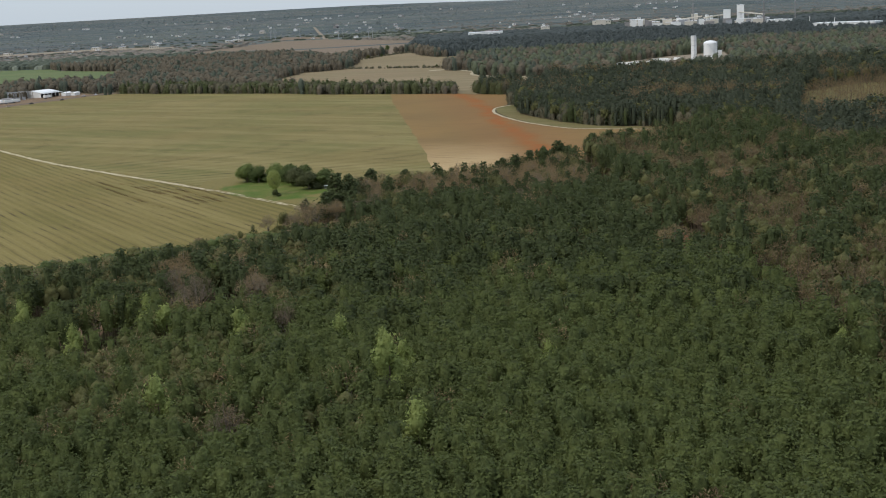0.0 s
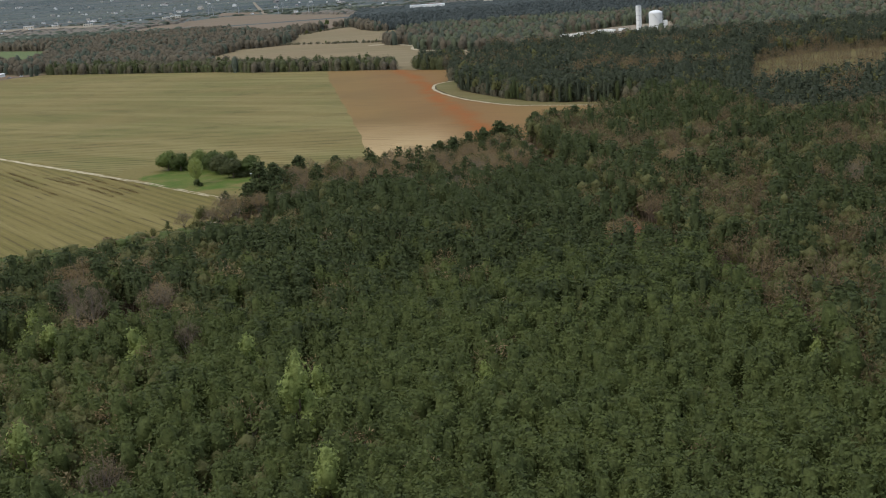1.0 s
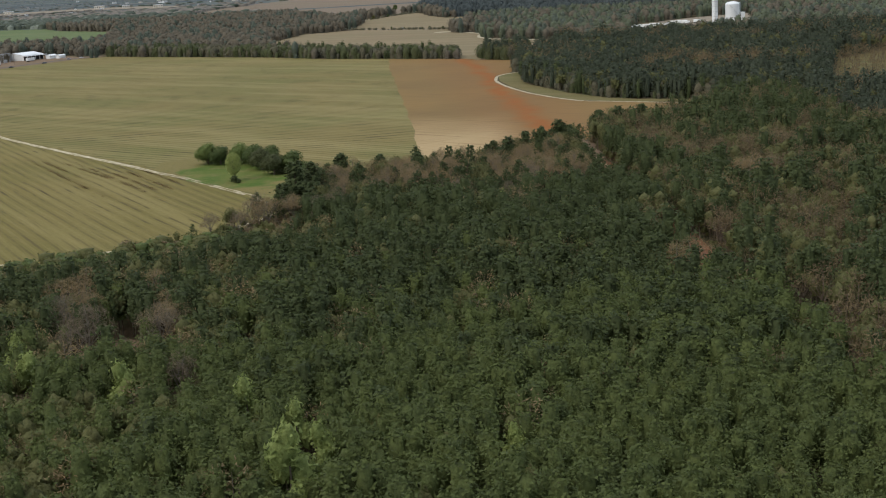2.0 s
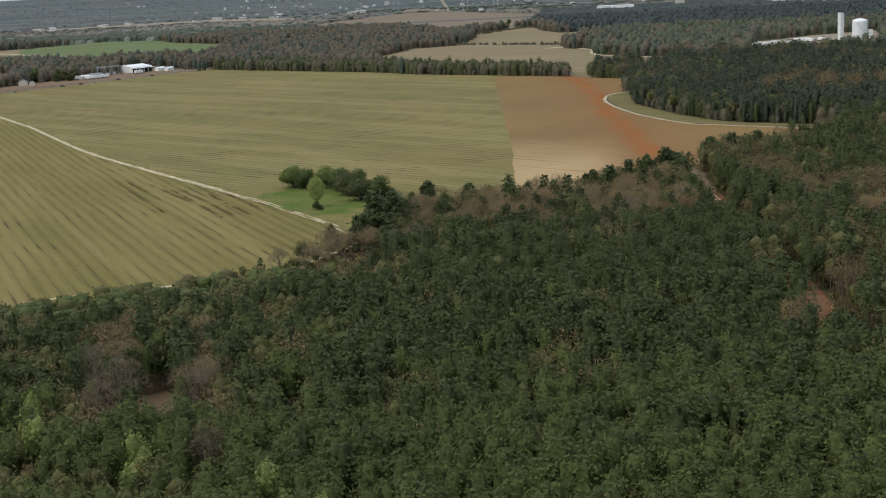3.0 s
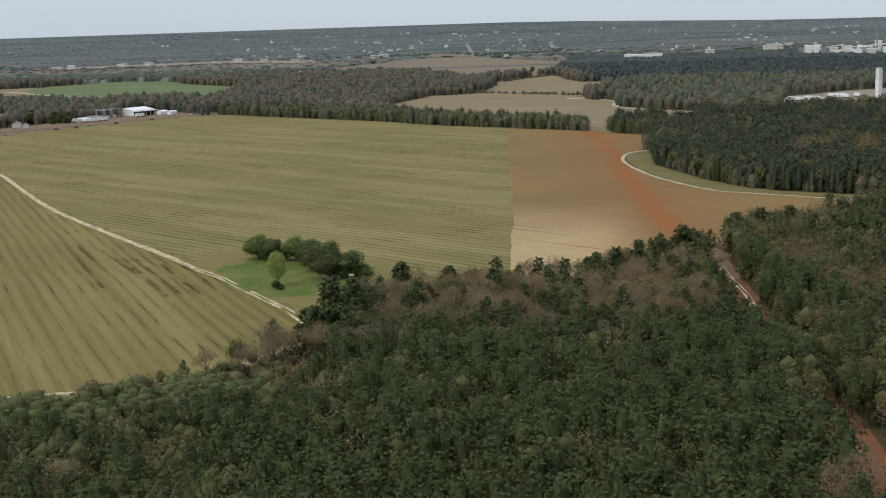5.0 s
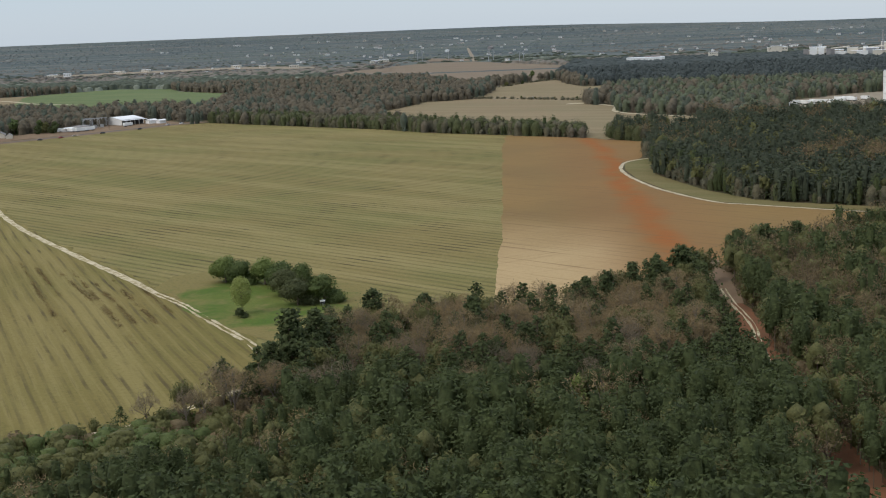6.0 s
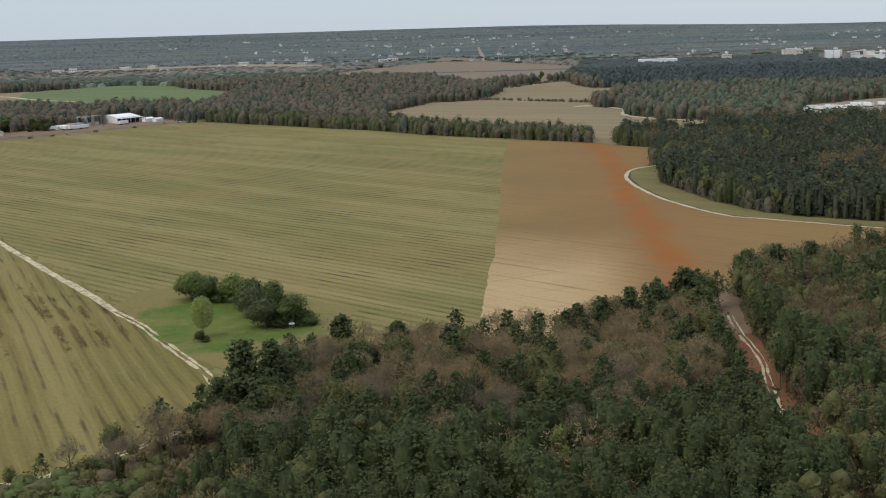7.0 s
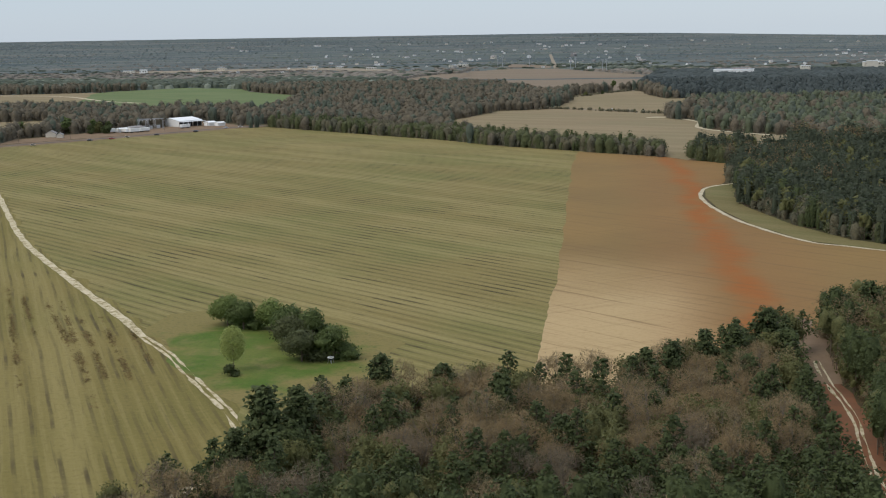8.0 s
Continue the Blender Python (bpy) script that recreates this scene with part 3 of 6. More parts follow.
sheet("cut_strip", CUT_STRIP, M["redfield"], "reddish cut strip of ground by the lane", "ground", 0.5, 4.0)
sheet("gravel_yard", SILO_YARD, M["gravel"], "pale gravel yard below the silo", "yard", 0.1, 3.0)
sheet("forest_clearing", RIGHT_CLEARING, M["verge"], "brown brushy clearing within the forest", "ground", 0.1, 6.0)
sheet("lane", LANE, M["gravel"], "straight dirt lane running to the town", "lane", 0.6)
sheet("bare_gap", BARE_GAP, M["dirt"], "pale bare soil in a gap of the trees", "ground", 0.1, 3.0)
sheet("bare_gap_small", BARE_GAP_B, M["dirt"], "brown bare soil in a gap of the trees", "ground", 0.1, 3.0)
sheet("track_gap", TRACK_GAP, M["clay"], "reddish bare soil beside the forest track", "ground", 0.08, 3.0)
sheet("soil_gap", SOIL_GAP, M["dirt"], "reddish bare soil under leafless trees", "ground", 0.1, 3.0)
sheet("meadow_corner", MEADOW_CORNER, M["tanfield"], "tan dry corner of the meadow by the wood", "field", 0.05)
POND = [(13, 1514), (18.6, 1527.1), (34.4, 1527.1), (30.7, 1514)]
sheet("pale_patch", POND, M["sand"], "pale bare patch in the meadow", "ground", 0.1, 2.0)

# ---- tracks and roads ----
FIELD_TRACK = [(-390, 1050), (-322, 948), (-300, 915), (-222, 787), (-165.5, 708), (-120, 648), (-101, 621), (-86, 602), (-69.5, 577), (-55, 556), (-44, 535), (-40.5, 521), (-43.7, 506.9), (-53.9, 485.5), (-69.8, 471.5), (-102.3, 461.3), (-139.5, 443.6), (-241.8, 405.5)]
ribbon("field_track_verge", FIELD_TRACK, 6.0, M["stubble2"], "worn dry verge along the field track", "verge", 0.10, 0.6, step=2.0)
ribbon("field_track", FIELD_TRACK[:7], 2.7, M["track"], "pale sandy farm track across the field", "track", 0.14, 0.22, step=0.8)
for k0, k1, grown in ((5, 10, 0.1), (9, 14, 0.42)):
    for off, sd in ((0.85, 2.0), (-0.75, 9.0)):
        ribbon("rut", FIELD_TRACK[k0:k1], 0.85, M["track"], "pale sandy rut of the farm track", "track", 0.19, 0.6, side=off, gaps=grown, seed=sd, step=1.0)
ribbon("edge_road", FIELD_TRACK[12:], 1.9, M["track"], "pale sandy road behind the hedge", "track", 0.16, 0.5, gaps=0.3, seed=4.0, step=1.0)
BEND_TRACK = [(85.6, 1011.8), (74.4, 997), (65.1, 987.7), (56.7, 972.8), (53.9, 937.4), (59.5, 894.7), (71.6, 847.2), (91.1, 803.5), (106, 791.4), (121.8, 780.3), (153.5, 760.7), (195.3, 744)]
BEND_VERGE = [(56.7, 974), (65, 990), (84, 1009), (72, 975), (69.5, 940), (73, 905), (90, 846), (108, 810), (122, 796), (158, 776), (186, 758), (153, 763), (122, 782), (106, 793), (91, 805), (73, 847), (61, 895), (56, 937)]
sheet("bend_verge", BEND_VERGE, M["verge"], "olive grassy verge between track and wood", "grass", 0.12)
ribbon("bend_track", BEND_TRACK, 2.0, M["sand"], "pale sandy track bending round the wood", "track", 0.17, 0.3)
FOREST_TRACK = [(73, 664), (76, 650), (76.3, 634), (76.5, 614), (77.2, 592.4), (79.5, 567.3), (79, 548.7), (78.6, 528.2), (80.9, 505.9), (82.3, 486.4), (82.8, 465), (84.6, 437.1), (83.7, 409.2), (85.6, 372), (93, 334.8)]
ribbon("forest_track", FOREST_TRACK, 7.6, M["clay"], "reddish dirt track cut through the forest", "track", 0.10, 0.35)
ribbon("forest_track_head", FOREST_TRACK[:5], 9.0, M["dirt"], "brown dirt mouth of the forest track", "track", 0.12, 0.35)
for off, sd in ((-0.3, 1.0), (-1.5, 6.0)):
    ribbon("rut", FOREST_TRACK[3:9], 0.55, M["track"], "pale washed rut of the forest track", "track", 0.16, 0.9, side=-off - 0.6, gaps=0.24, seed=sd, step=0.8)
ROAD = [(-321.8, 1432.2), (-352.5, 1390.4), (-410.1, 1292.7), (-469.7, 1209), (-558, 1092.8), (-706.8, 892.8)]
ribbon("road_verge", ROAD, 22, M["dirt"], "brown verge along the country road", "verge", 0.12, 0.15)
ribbon("road", ROAD, 6.5, M["asphalt"], "worn asphalt country road at the field's edge", "road", 0.18, 0.02)
FARM_ROAD = [(-102.3, 1678.7), (-80, 1665.6), (-27.9, 1622.9), (33.5, 1574.5), (55.8, 1555)]
ribbon("farm_road", FARM_ROAD, 5.5, M["gravel"], "pale gravel farm road between meadows", "road", 0.14, 0.1)
HILL_ROAD = [(-186, 1850.7), (-91.1, 1887.9), (-55.8, 1962.3), (-28.8, 2026.5), (-8.4, 2050.7), (55.8, 2073.9)]
ribbon("hill_road", HILL_ROAD, 6.0, M["gravel"], "pale road between far fields", "road", 0.14, 0.1)
SIDE_TRACK = [(33.5, 1525.2), (55.8, 1474.1), (61.4, 1450.8), (59.5, 1395), (74.4, 1357.8), (114.4, 1312.2)]
ribbon("side_track", SIDE_TRACK, 5.0, M["sand"], "pale track along the wood's edge", "track", 0.14, 0.2)
ribbon("crop_track", [(-930, 2036.7), (-780.3, 1990.2), (-669.6, 1869.3), (-595.2, 1813.5)], 7.0, M["sand"], "pale track between pale and green fields", "track", 0.15, 0.2)

OPEN = [ROW_FIELD, SLANT_FIELD, SOIL_FIELD, NEAR_MEADOW, MID_MEADOW, FAR_FIELD, GREEN_FIELD, PALE_FIELD, ROAD_FIELD, YARD, RED_CUT, TOWN_CLEARING, CUT_STRIP, SILO_YARD, LANE, BARE_GAP, BARE_GAP_B, TRACK_GAP, SOIL_GAP, MEADOW_CORNER, BEND_VERGE]


def off_line(x, y, line, d):
    """Whether the places keep the distance d from a line."""
    keep = np.ones(len(x), bool)
    c = curve_points(line, 3.0)
    near = (x > c[:, 0].min() - d) & (x < c[:, 0].max() + d) & (y > c[:, 1].min() - d) & (y < c[:, 1].max() + d)
    idx = np.nonzero(near)[0]
    for i in range(0, len(idx), 2000):
        k = idx[i:i + 2000]
        dist = np.min(np.hypot(x[k, None] - c[None, :, 0], y[k, None] - c[None, :, 1]), axis=1)
        keep[k] = dist > d
    return keep


def wooded(x, y):
    keep = np.ones(len(x), bool)
    x, y = x + 4.5 * lay(x, y, 0.06, 91.0), y + 4.5 * lay(x, y, 0.06, 93.0)
    for poly in OPEN:
        keep &= ~inside(poly, x, y)
    keep &= off_line(x, y, FOREST_TRACK[:10], 4.2) & off_line(x, y, FOREST_TRACK[9:12], 2.0) & off_line(x, y, FOREST_TRACK[11:], 4.2) & off_line(x + 2.8, y, FOREST_TRACK[3:10], 4.7) & off_line(x, y, ROAD, 14) & off_line(x, y, FIELD_TRACK, 4) & off_line(x, y, BEND_TRACK, 6)
    keep &= off_line(x, y, FARM_ROAD, 10) & off_line(x, y, HILL_ROAD, 12)
    return keep


# ---- trees: shapes ----
rng = np.random.default_rng(7)


def prism(a, b, r0, r1, sides=3):
    """A tapered limb as triangles."""
    a, b = np.array(a, float), np.array(b, float)
    d = (b - a) / np.linalg.norm(b - a)
    u = np.cross(d, (0.3, 0.9, 0.1))
    u /= np.linalg.norm(u)
    w = np.cross(d, u)
    ring = [np.cos(t) * u + np.sin(t) * w for t in np.arange(sides) * 2 * np.pi / sides]
    v = np.array([a + r0 * q for q in ring] + [b + r1 * q for q in ring])
    f = []
    for i in range(sides):
        j = (i + 1) % sides
        f += [(i, j, sides + j), (i, sides + j, sides + i)]
    return v, np.array(f)


def join(pieces):
    """Joins (verts, tris) pieces."""
    vs, fs, n = [], [], 0
    for v, f in pieces:
        vs.append(v)
        fs.append(f + n)
        n += len(v)
    return np.vstack(vs), np.vstack(fs)


def tufts(centres, outward, size, flat=0.5, stretch=1.5):
    """One small three-cornered clump of foliage at each place, leaning outward."""
    n = len(centres)
    nrm = outward + rng.normal(0, flat, (n, 3))
    nrm /= np.linalg.norm(nrm, axis=1)[:, None]
    t = np.cross(nrm, rng.normal(0, 1, (n, 3)))
    t /= np.linalg.norm(t, axis=1)[:, None]
    b = np.cross(nrm, t)
    s = (size * rng.uniform(0.6, 1.35, n))[:, None]
    v = np.empty((n, 3, 3))
    v[:, 0] = centres + t * s * stretch * 0.6
    v[:, 1] = centres - t * s * 0.45 + b * s * 0.55
    v[:, 2] = centres - t * s * 0.45 - b * s * 0.55
    return v.reshape(-1, 3), np.arange(3 * n).reshape(-1, 3)


def sprays(centres, outward, size, k=4, peak=0.5):
    """One small pointed clump of needles at each place: a fan of k sides round a raised tip."""
    n = len(centres)
    nrm = outward / np.linalg.norm(outward, axis=1)[:, None]
    t = np.cross(nrm, rng.normal(0, 1, (n, 3)))
    t /= np.linalg.norm(t, axis=1)[:, None]
    b = np.cross(nrm, t)
    s = (size * rng.uniform(0.65, 1.35, n))[:, None]
    v = np.empty((n, k + 1, 3))
    v[:, 0] = centres + nrm * s * peak
    for i in range(k):
        a = 2 * np.pi * (i + rng.uniform(-0.25, 0.25, n)[:, None]) / k
        v[:, i + 1] = centres + (np.cos(a) * t + np.sin(a) * b) * s * rng.uniform(0.6, 1.3, n)[:, None] - nrm * s * rng.uniform(0.0, 0.35, n)[:, None]
    f = np.array([(0, 1 + i, 1 + (i + 1) % k) for i in range(k)])
    return v.reshape(-1, 3), (f[None] + (np.arange(n) * (k + 1))[:, None, None]).reshape(-1, 3)


def hull(levels, seg, tip, rough=0.1):
    """A closed uneven body of revolution through (height, radius) levels, up to a tip."""
    v, f = [], []
    for z, r in levels:
        for k in range(seg):
            a = 2 * np.pi * (k + 0.5 * (len(v) // seg % 2)) / seg
            q = r * (1 + rng.normal(0, rough))
            v.append((math.cos(a) * q, math.sin(a) * q, z + rng.normal(0, rough * 0.4)))
    n = len(levels)
    v.append((rng.normal(0, rough), rng.normal(0, rough), tip))
    for i in range(n - 1):
        for k in range(seg):
            j = (k + 1) % seg
            a, c, d, e = i * seg + k, i * seg + j, (i + 1) * seg + j, (i + 1) * seg + k
            f += [(a, c, d), (a, d, e)]
    for k in range(seg):
        f.append(((n - 1) * seg + k, (n - 1) * seg + (k + 1) % seg, n * seg))
    return np.array(v, float), np.array(f)


def egg(q):
    """Radius of a pine's crown at q of its height, 0 to 1."""
    return np.where(q < 0.3, 0.72 + 0.93 * q, np.sqrt(np.clip(1 - ((q - 0.3) / 0.72) ** 2, 0, 1)))


def pine_shape(n, h, r, size, bare=0.3, trunk=0.14, seg=6, levels=4):
    """A young pine: a dense egg-shaped crown, its skin broken up into many needle tufts."""
    span = h * (1 - bare)
    qs = np.linspace(0.0, 0.88, levels)
    body = hull([(h * bare + span * q, r * 0.52 * float(egg(q))) for q in qs], seg, h * 0.88, 0.2)
    q = rng.uniform(0, 1, n) ** 0.85
    a = rng.uniform(0, 2 * np.pi, n)
    p1, p2, p3 = rng.uniform(0, 6.28, 3)
    lump = 1 + 0.13 * np.sin(3 * a + p1 + 9 * q) + 0.13 * np.sin(5 * a + p2 - 14 * q) + 0.08 * np.sin(22 * q + p3)
    rad = (r * egg(q) + 0.1) * lump * rng.uniform(0.5, 1.1, n)
    c = np.stack((np.cos(a) * rad, np.sin(a) * rad, h * bare + span * q + rng.normal(0, 0.15, n)), 1)
    out = np.stack((np.cos(a), np.sin(a), 0.5 + 1.5 * q ** 1.5), 1)
    out /= np.linalg.norm(out, axis=1)[:, None]
    return join((body, tufts(c, out, size, 0.45))), prism((0, 0, 0), (0, 0, h * 0.9), trunk, trunk * 0.35, 4)


def old_pine_shape(h, r, limbs, per, size, low=0.38, trunk=0.2):
    """A grown pine: limbs in open tiers round a straight trunk, each carrying clumps of needles."""
    wood = [prism((0, 0, 0), (rng.normal(0, 0.15), rng.normal(0, 0.15), h * 0.96), trunk, trunk * 0.25, 5)]
    cs, outs = [], []
    for i in range(limbs):
        t = (i + rng.uniform(0, 0.8)) / limbs
        z = h * (low + (0.96 - low) * t)
        a = 2.4 * i + rng.uniform(-0.5, 0.5)
        ln = r * (1.0 - 0.75 * t ** 2.2) * (0.75 + 0.35 * math.sin(math.pi * min(1.0, 2.2 * t))) * rng.uniform(0.6, 1.12)
        d = np.array((math.cos(a), math.sin(a), rng.uniform(0.02, 0.28) + 0.5 * t * t))
        base, tip = np.array((0, 0, z)), np.array((0, 0, z)) + d * ln
        wood.append(prism(base, tip, trunk * 0.28, trunk * 0.08))
        k = max(3, int(per * (0.4 + 0.6 * ln / r)))
        u = rng.uniform(0.3, 1.05, k) ** 0.7
        c = base + d * (ln * u)[:, None] + rng.normal(0, 1, (k, 3)) * (0.2 * ln * u[:, None] + 0.18) * (1, 1, 0.75)
        cs.append(c)
        outs.append(np.tile(d * 0.35 + (0, 0, 0.9), (k, 1)) + rng.normal(0, 0.45, (k, 3)))
    top = np.array((0, 0, h * 0.97)) + rng.normal(0, 0.35, (6, 3))
    cs.append(top)
    outs.append(rng.normal(0, 0.5, (6, 3)) + (0, 0, 1))
    return sprays(np.vstack(cs), np.vstack(outs), size * 0.8, 4, 0.35), join(wood)


def leafy_shape(n, h, r, size, low=0.1, lobes=7, trunk=0.2):
    """A broad crown made of several uneven lobes, with leaf clumps over them."""
    parts, lc = [], []
    for i in range(lobes):
        a = 2 * np.pi * i / lobes + rng.uniform(-0.5, 0.5)
        t = i / max(1, lobes - 1)
        d = r * (0.58 * (1 - t) ** 0.7 + 0.06) * rng.uniform(0.75, 1.1)
        rr = r * rng.uniform(0.40, 0.55)
        z = h * (low + (0.9 - low) * (0.22 + 0.62 * t)) - rr * 0.15
        lc.append((math.cos(a) * d, math.sin(a) * d, z, rr, min(1.5, 0.55 * h / r)))
    lc = np.array(lc)
    for x0, y0, z0, rr, st in lc:
        levels = [(rr * st * 0.8 * math.sin(e), rr * math.cos(e) * 0.7) for e in (-1.0, -0.35, 0.3, 0.9)]
        v, f = hull(levels, 6, rr * st * 0.8, 0.1 * rr)
        v = v + (x0, y0, z0)
        v[:, 2] = np.maximum(v[:, 2], 0.1)
        parts.append((v, f))
    k = rng.integers(0, lobes, n)
    d = rng.normal(0, 1, (n, 3))
    d[:, 2] = d[:, 2] * 0.9 + 0.25
    d /= np.linalg.norm(d, axis=1)[:, None]
    c = lc[k, :3] + d * (lc[k, 3] * rng.uniform(0.62, 1.16, n))[:, None] * np.stack((np.ones(n), np.ones(n), lc[k, 4]), 1)
    c[:, 2] = np.clip(c[:, 2], 0.15 * size, h * 1.03)
    parts.append(tufts(c, d, size, 0.65))
    wood = [prism((0, 0, 0), (0, 0, h * 0.6), trunk, trunk * 0.6, 5)]
    for x0, y0, z0, rr, st in lc[:5]:
        wood.append(prism((0, 0, h * 0.2), (x0, y0, z0), trunk * 0.5, trunk * 0.15, 3))
    return join(parts), join(wood)


def sparse_shape(n, h, r, size, low=0.3, trunk=0.12):
    """A slim tree in thin new leaf: a trunk with rising limbs and scattered leaves."""
    twig, wood = bare_shape(n // 4, h, r, 0.03, trunk)
    c = rng.normal(0, 1, (n, 3))
    c = c / np.linalg.norm(c, axis=1)[:, None] * (rng.uniform(0.25, 1, n) ** 0.5)[:, None]
    c = c * (r, r, h * (1 - low) * 0.5) + (0, 0, h * (low + (1 - low) * 0.5))
    return tufts(c, rng.normal(0, 1, (n, 3)) + (0, 0, 0.8), size, 0.5), wood


def rounded_shape(n, h, r, size, low=0.3):
    """A round-topped crown of a few overlapping domes with a broken skin."""
    parts, lobes = [], []
    for k in range(3):
        a = 2.1 * k + rng.uniform(-0.4, 0.4)
        d = r * 0.36 * (k < 2)
        lobes.append((math.cos(a) * d, math.sin(a) * d, h * (0.58 + 0.06 * k) + rng.normal(0, 0.2), r * rng.uniform(0.62, 0.74)))
    for x0, y0, z0, rr in lobes:
        v, f = hull([(-rr * 0.9, rr * 0.55), (rr * 0.2, rr * 0.7)], 5, rr * 0.85, 0.12 * rr)
        parts.append((v + (x0, y0, z0), f))
    lobes = np.array(lobes)
    k = rng.integers(0, 3, n)
    d = rng.normal(0, 1, (n, 3))
    d[:, 2] = d[:, 2] * 0.9 + 0.35
    d /= np.linalg.norm(d, axis=1)[:, None]
    c = lobes[k, :3] + d * (lobes[k, 3] * rng.uniform(0.65, 1.2, n))[:, None] * (1, 1, 1.1)
    parts.append(tufts(c, d, size, 0.7))
    return join(parts), prism((0, 0, 0), (0, 0, h * 0.75), 0.14, 0.06, 4)


def far_shape(h, r, n, size, seg=5, rings=3, body=0.85, rough=0.12):
    """A tree seen from far off: a rounded crown down to the ground, with a broken skin."""
    w = r * body
    levels = [(0.0, w * 0.85), (h * 0.45, w), (h * 0.8, w * 0.7)] if rings == 3 else [(0.0, w * 0.95), (h * 0.66, w * 0.82)]
    skin = hull([(z, q * rng.uniform(0.88, 1.12)) for z, q in levels], seg, h * rng.uniform(0.9, 1.0), rough)
    q, a = rng.uniform(0.12, 1.0, n), rng.uniform(0, 2 * np.pi, n)
    rad = r * np.sqrt(np.clip(1.02 - q ** 3.2, 0, 1)) * rng.uniform(0.7, 1.08, n)
    c = np.stack((np.cos(a) * rad, np.sin(a) * rad, q * h * 0.97), 1)
    out = np.stack((np.cos(a), np.sin(a), 0.3 + 1.6 * q ** 2), 1)
    return join((skin, tufts(c, out, size, 0.8))), (np.array([(0, 0, 0), (0.3, 0, 0), (0, 0, h * 0.5)]), np.array([(0, 1, 2)]))


def bare_shape(n, h, r, thick=0.05, trunk=0.17, leaf=0):
    """A leafless tree: a forked frame of limbs with a rounded haze of twigs."""
    wood = [prism((0, 0, 0), (rng.normal(0, 0.2), rng.normal(0, 0.2), h * 0.5), trunk, trunk * 0.6, 4)]
    for i in range(9):
        a, t = rng.uniform(0, 2 * np.pi), rng.uniform(0.28, 0.5)
        p = np.array((0, 0, h * t))
        e = np.array((math.cos(a) * r * rng.uniform(0.4, 0.85), math.sin(a) * r * rng.uniform(0.4, 0.85), h * rng.uniform(0.6, 0.86)))
        wood.append(prism(p, e, trunk * 0.42, trunk * 0.13))
        for j in range(4):
            m = p + (e - p) * rng.uniform(0.4, 1)
            g = m + np.array((rng.normal(0, r * 0.28), rng.normal(0, r * 0.28), h * rng.uniform(0.04, 0.16)))
            wood.append(prism(m, g, trunk * 0.15, trunk * 0.05))
    s = rng.normal(0, 1, (n, 3))
    s = s / np.linalg.norm(s, axis=1)[:, None] * (rng.uniform(0.15, 0.95, n) ** 0.45)[:, None]
    s[:, 2] = np.where(s[:, 2] < -0.5, -s[:, 2], s[:, 2])
    s = s * (r, r, h * 0.33) + (0, 0, h * 0.62)
    d = s - (0, 0, h * 0.38)
    d = d / np.linalg.norm(d, axis=1)[:, None] + rng.normal(0, 0.42, (n, 3))
    d /= np.linalg.norm(d, axis=1)[:, None]
    ln = rng.uniform(0.5, 1.4, n)[:, None] * h / 14
    w = np.cross(d, rng.normal(0, 1, (n, 3)))
    w /= np.linalg.norm(w, axis=1)[:, None]
    v = np.empty((n, 3, 3))
    v[:, 0], v[:, 1], v[:, 2] = s - w * thick, s + w * thick, s + d * ln
    return (v.reshape(-1, 3), np.arange(3 * n).reshape(-1, 3)), join(wood)


def domed_bare(n, h, r, thick=0.034, forks=5):
    """A broad leafless tree: forked limbs ending in several rounded domes of fine twigs."""
    wood = [prism((0, 0, 0), (rng.normal(0, 0.2), rng.normal(0, 0.2), h * 0.42), 0.2, 0.13, 4)]
    domes = []
    for k in range(8):
        a = 2 * np.pi * k / 7 + rng.uniform(-0.3, 0.3)
        d = r * (rng.uniform(0.45, 0.78) if k < 7 else 0.0)
        c = np.array((math.cos(a) * d, math.sin(a) * d, h * (rng.uniform(0.52, 0.74) if k < 7 else 0.8)))
        p = np.array((0, 0, h * rng.uniform(0.25, 0.42)))
        wood.append(prism(p, c, 0.11, 0.04))
        for j in range(forks):
            e = c + rng.normal(0, r * 0.2, 3) + (0, 0, h * 0.08)
            wood.append(prism(p + (c - p) * rng.uniform(0.5, 1), e, 0.05, 0.016))
        domes.append((*c, r * rng.uniform(0.32, 0.48)))
    domes = np.array(domes)
    k = rng.integers(0, len(domes), n)
    d = rng.normal(0, 1, (n, 3))
    d[:, 2] = np.abs(d[:, 2]) * 0.9 - 0.35
    d /= np.linalg.norm(d, axis=1)[:, None]
    s = domes[k, :3] + d * (domes[k, 3] * rng.uniform(0.35, 1.0, n) ** 0.5)[:, None] * (1, 1, 1.15)
    d = d + rng.normal(0, 0.75, (n, 3)) + (0, 0, 0.1)
    d /= np.linalg.norm(d, axis=1)[:, None]
    w = np.cross(d, rng.normal(0, 1, (n, 3)))
    w /= np.linalg.norm(w, axis=1)[:, None]
    ln = rng.uniform(0.35, 0.9, n)[:, None]
    v = np.empty((n, 3, 3))
    v[:, 0], v[:, 1], v[:, 2] = s - w * thick, s + w * thick, s + d * ln
    return (v.reshape(-1, 3), np.arange(3 * n).reshape(-1, 3)), join(wood)


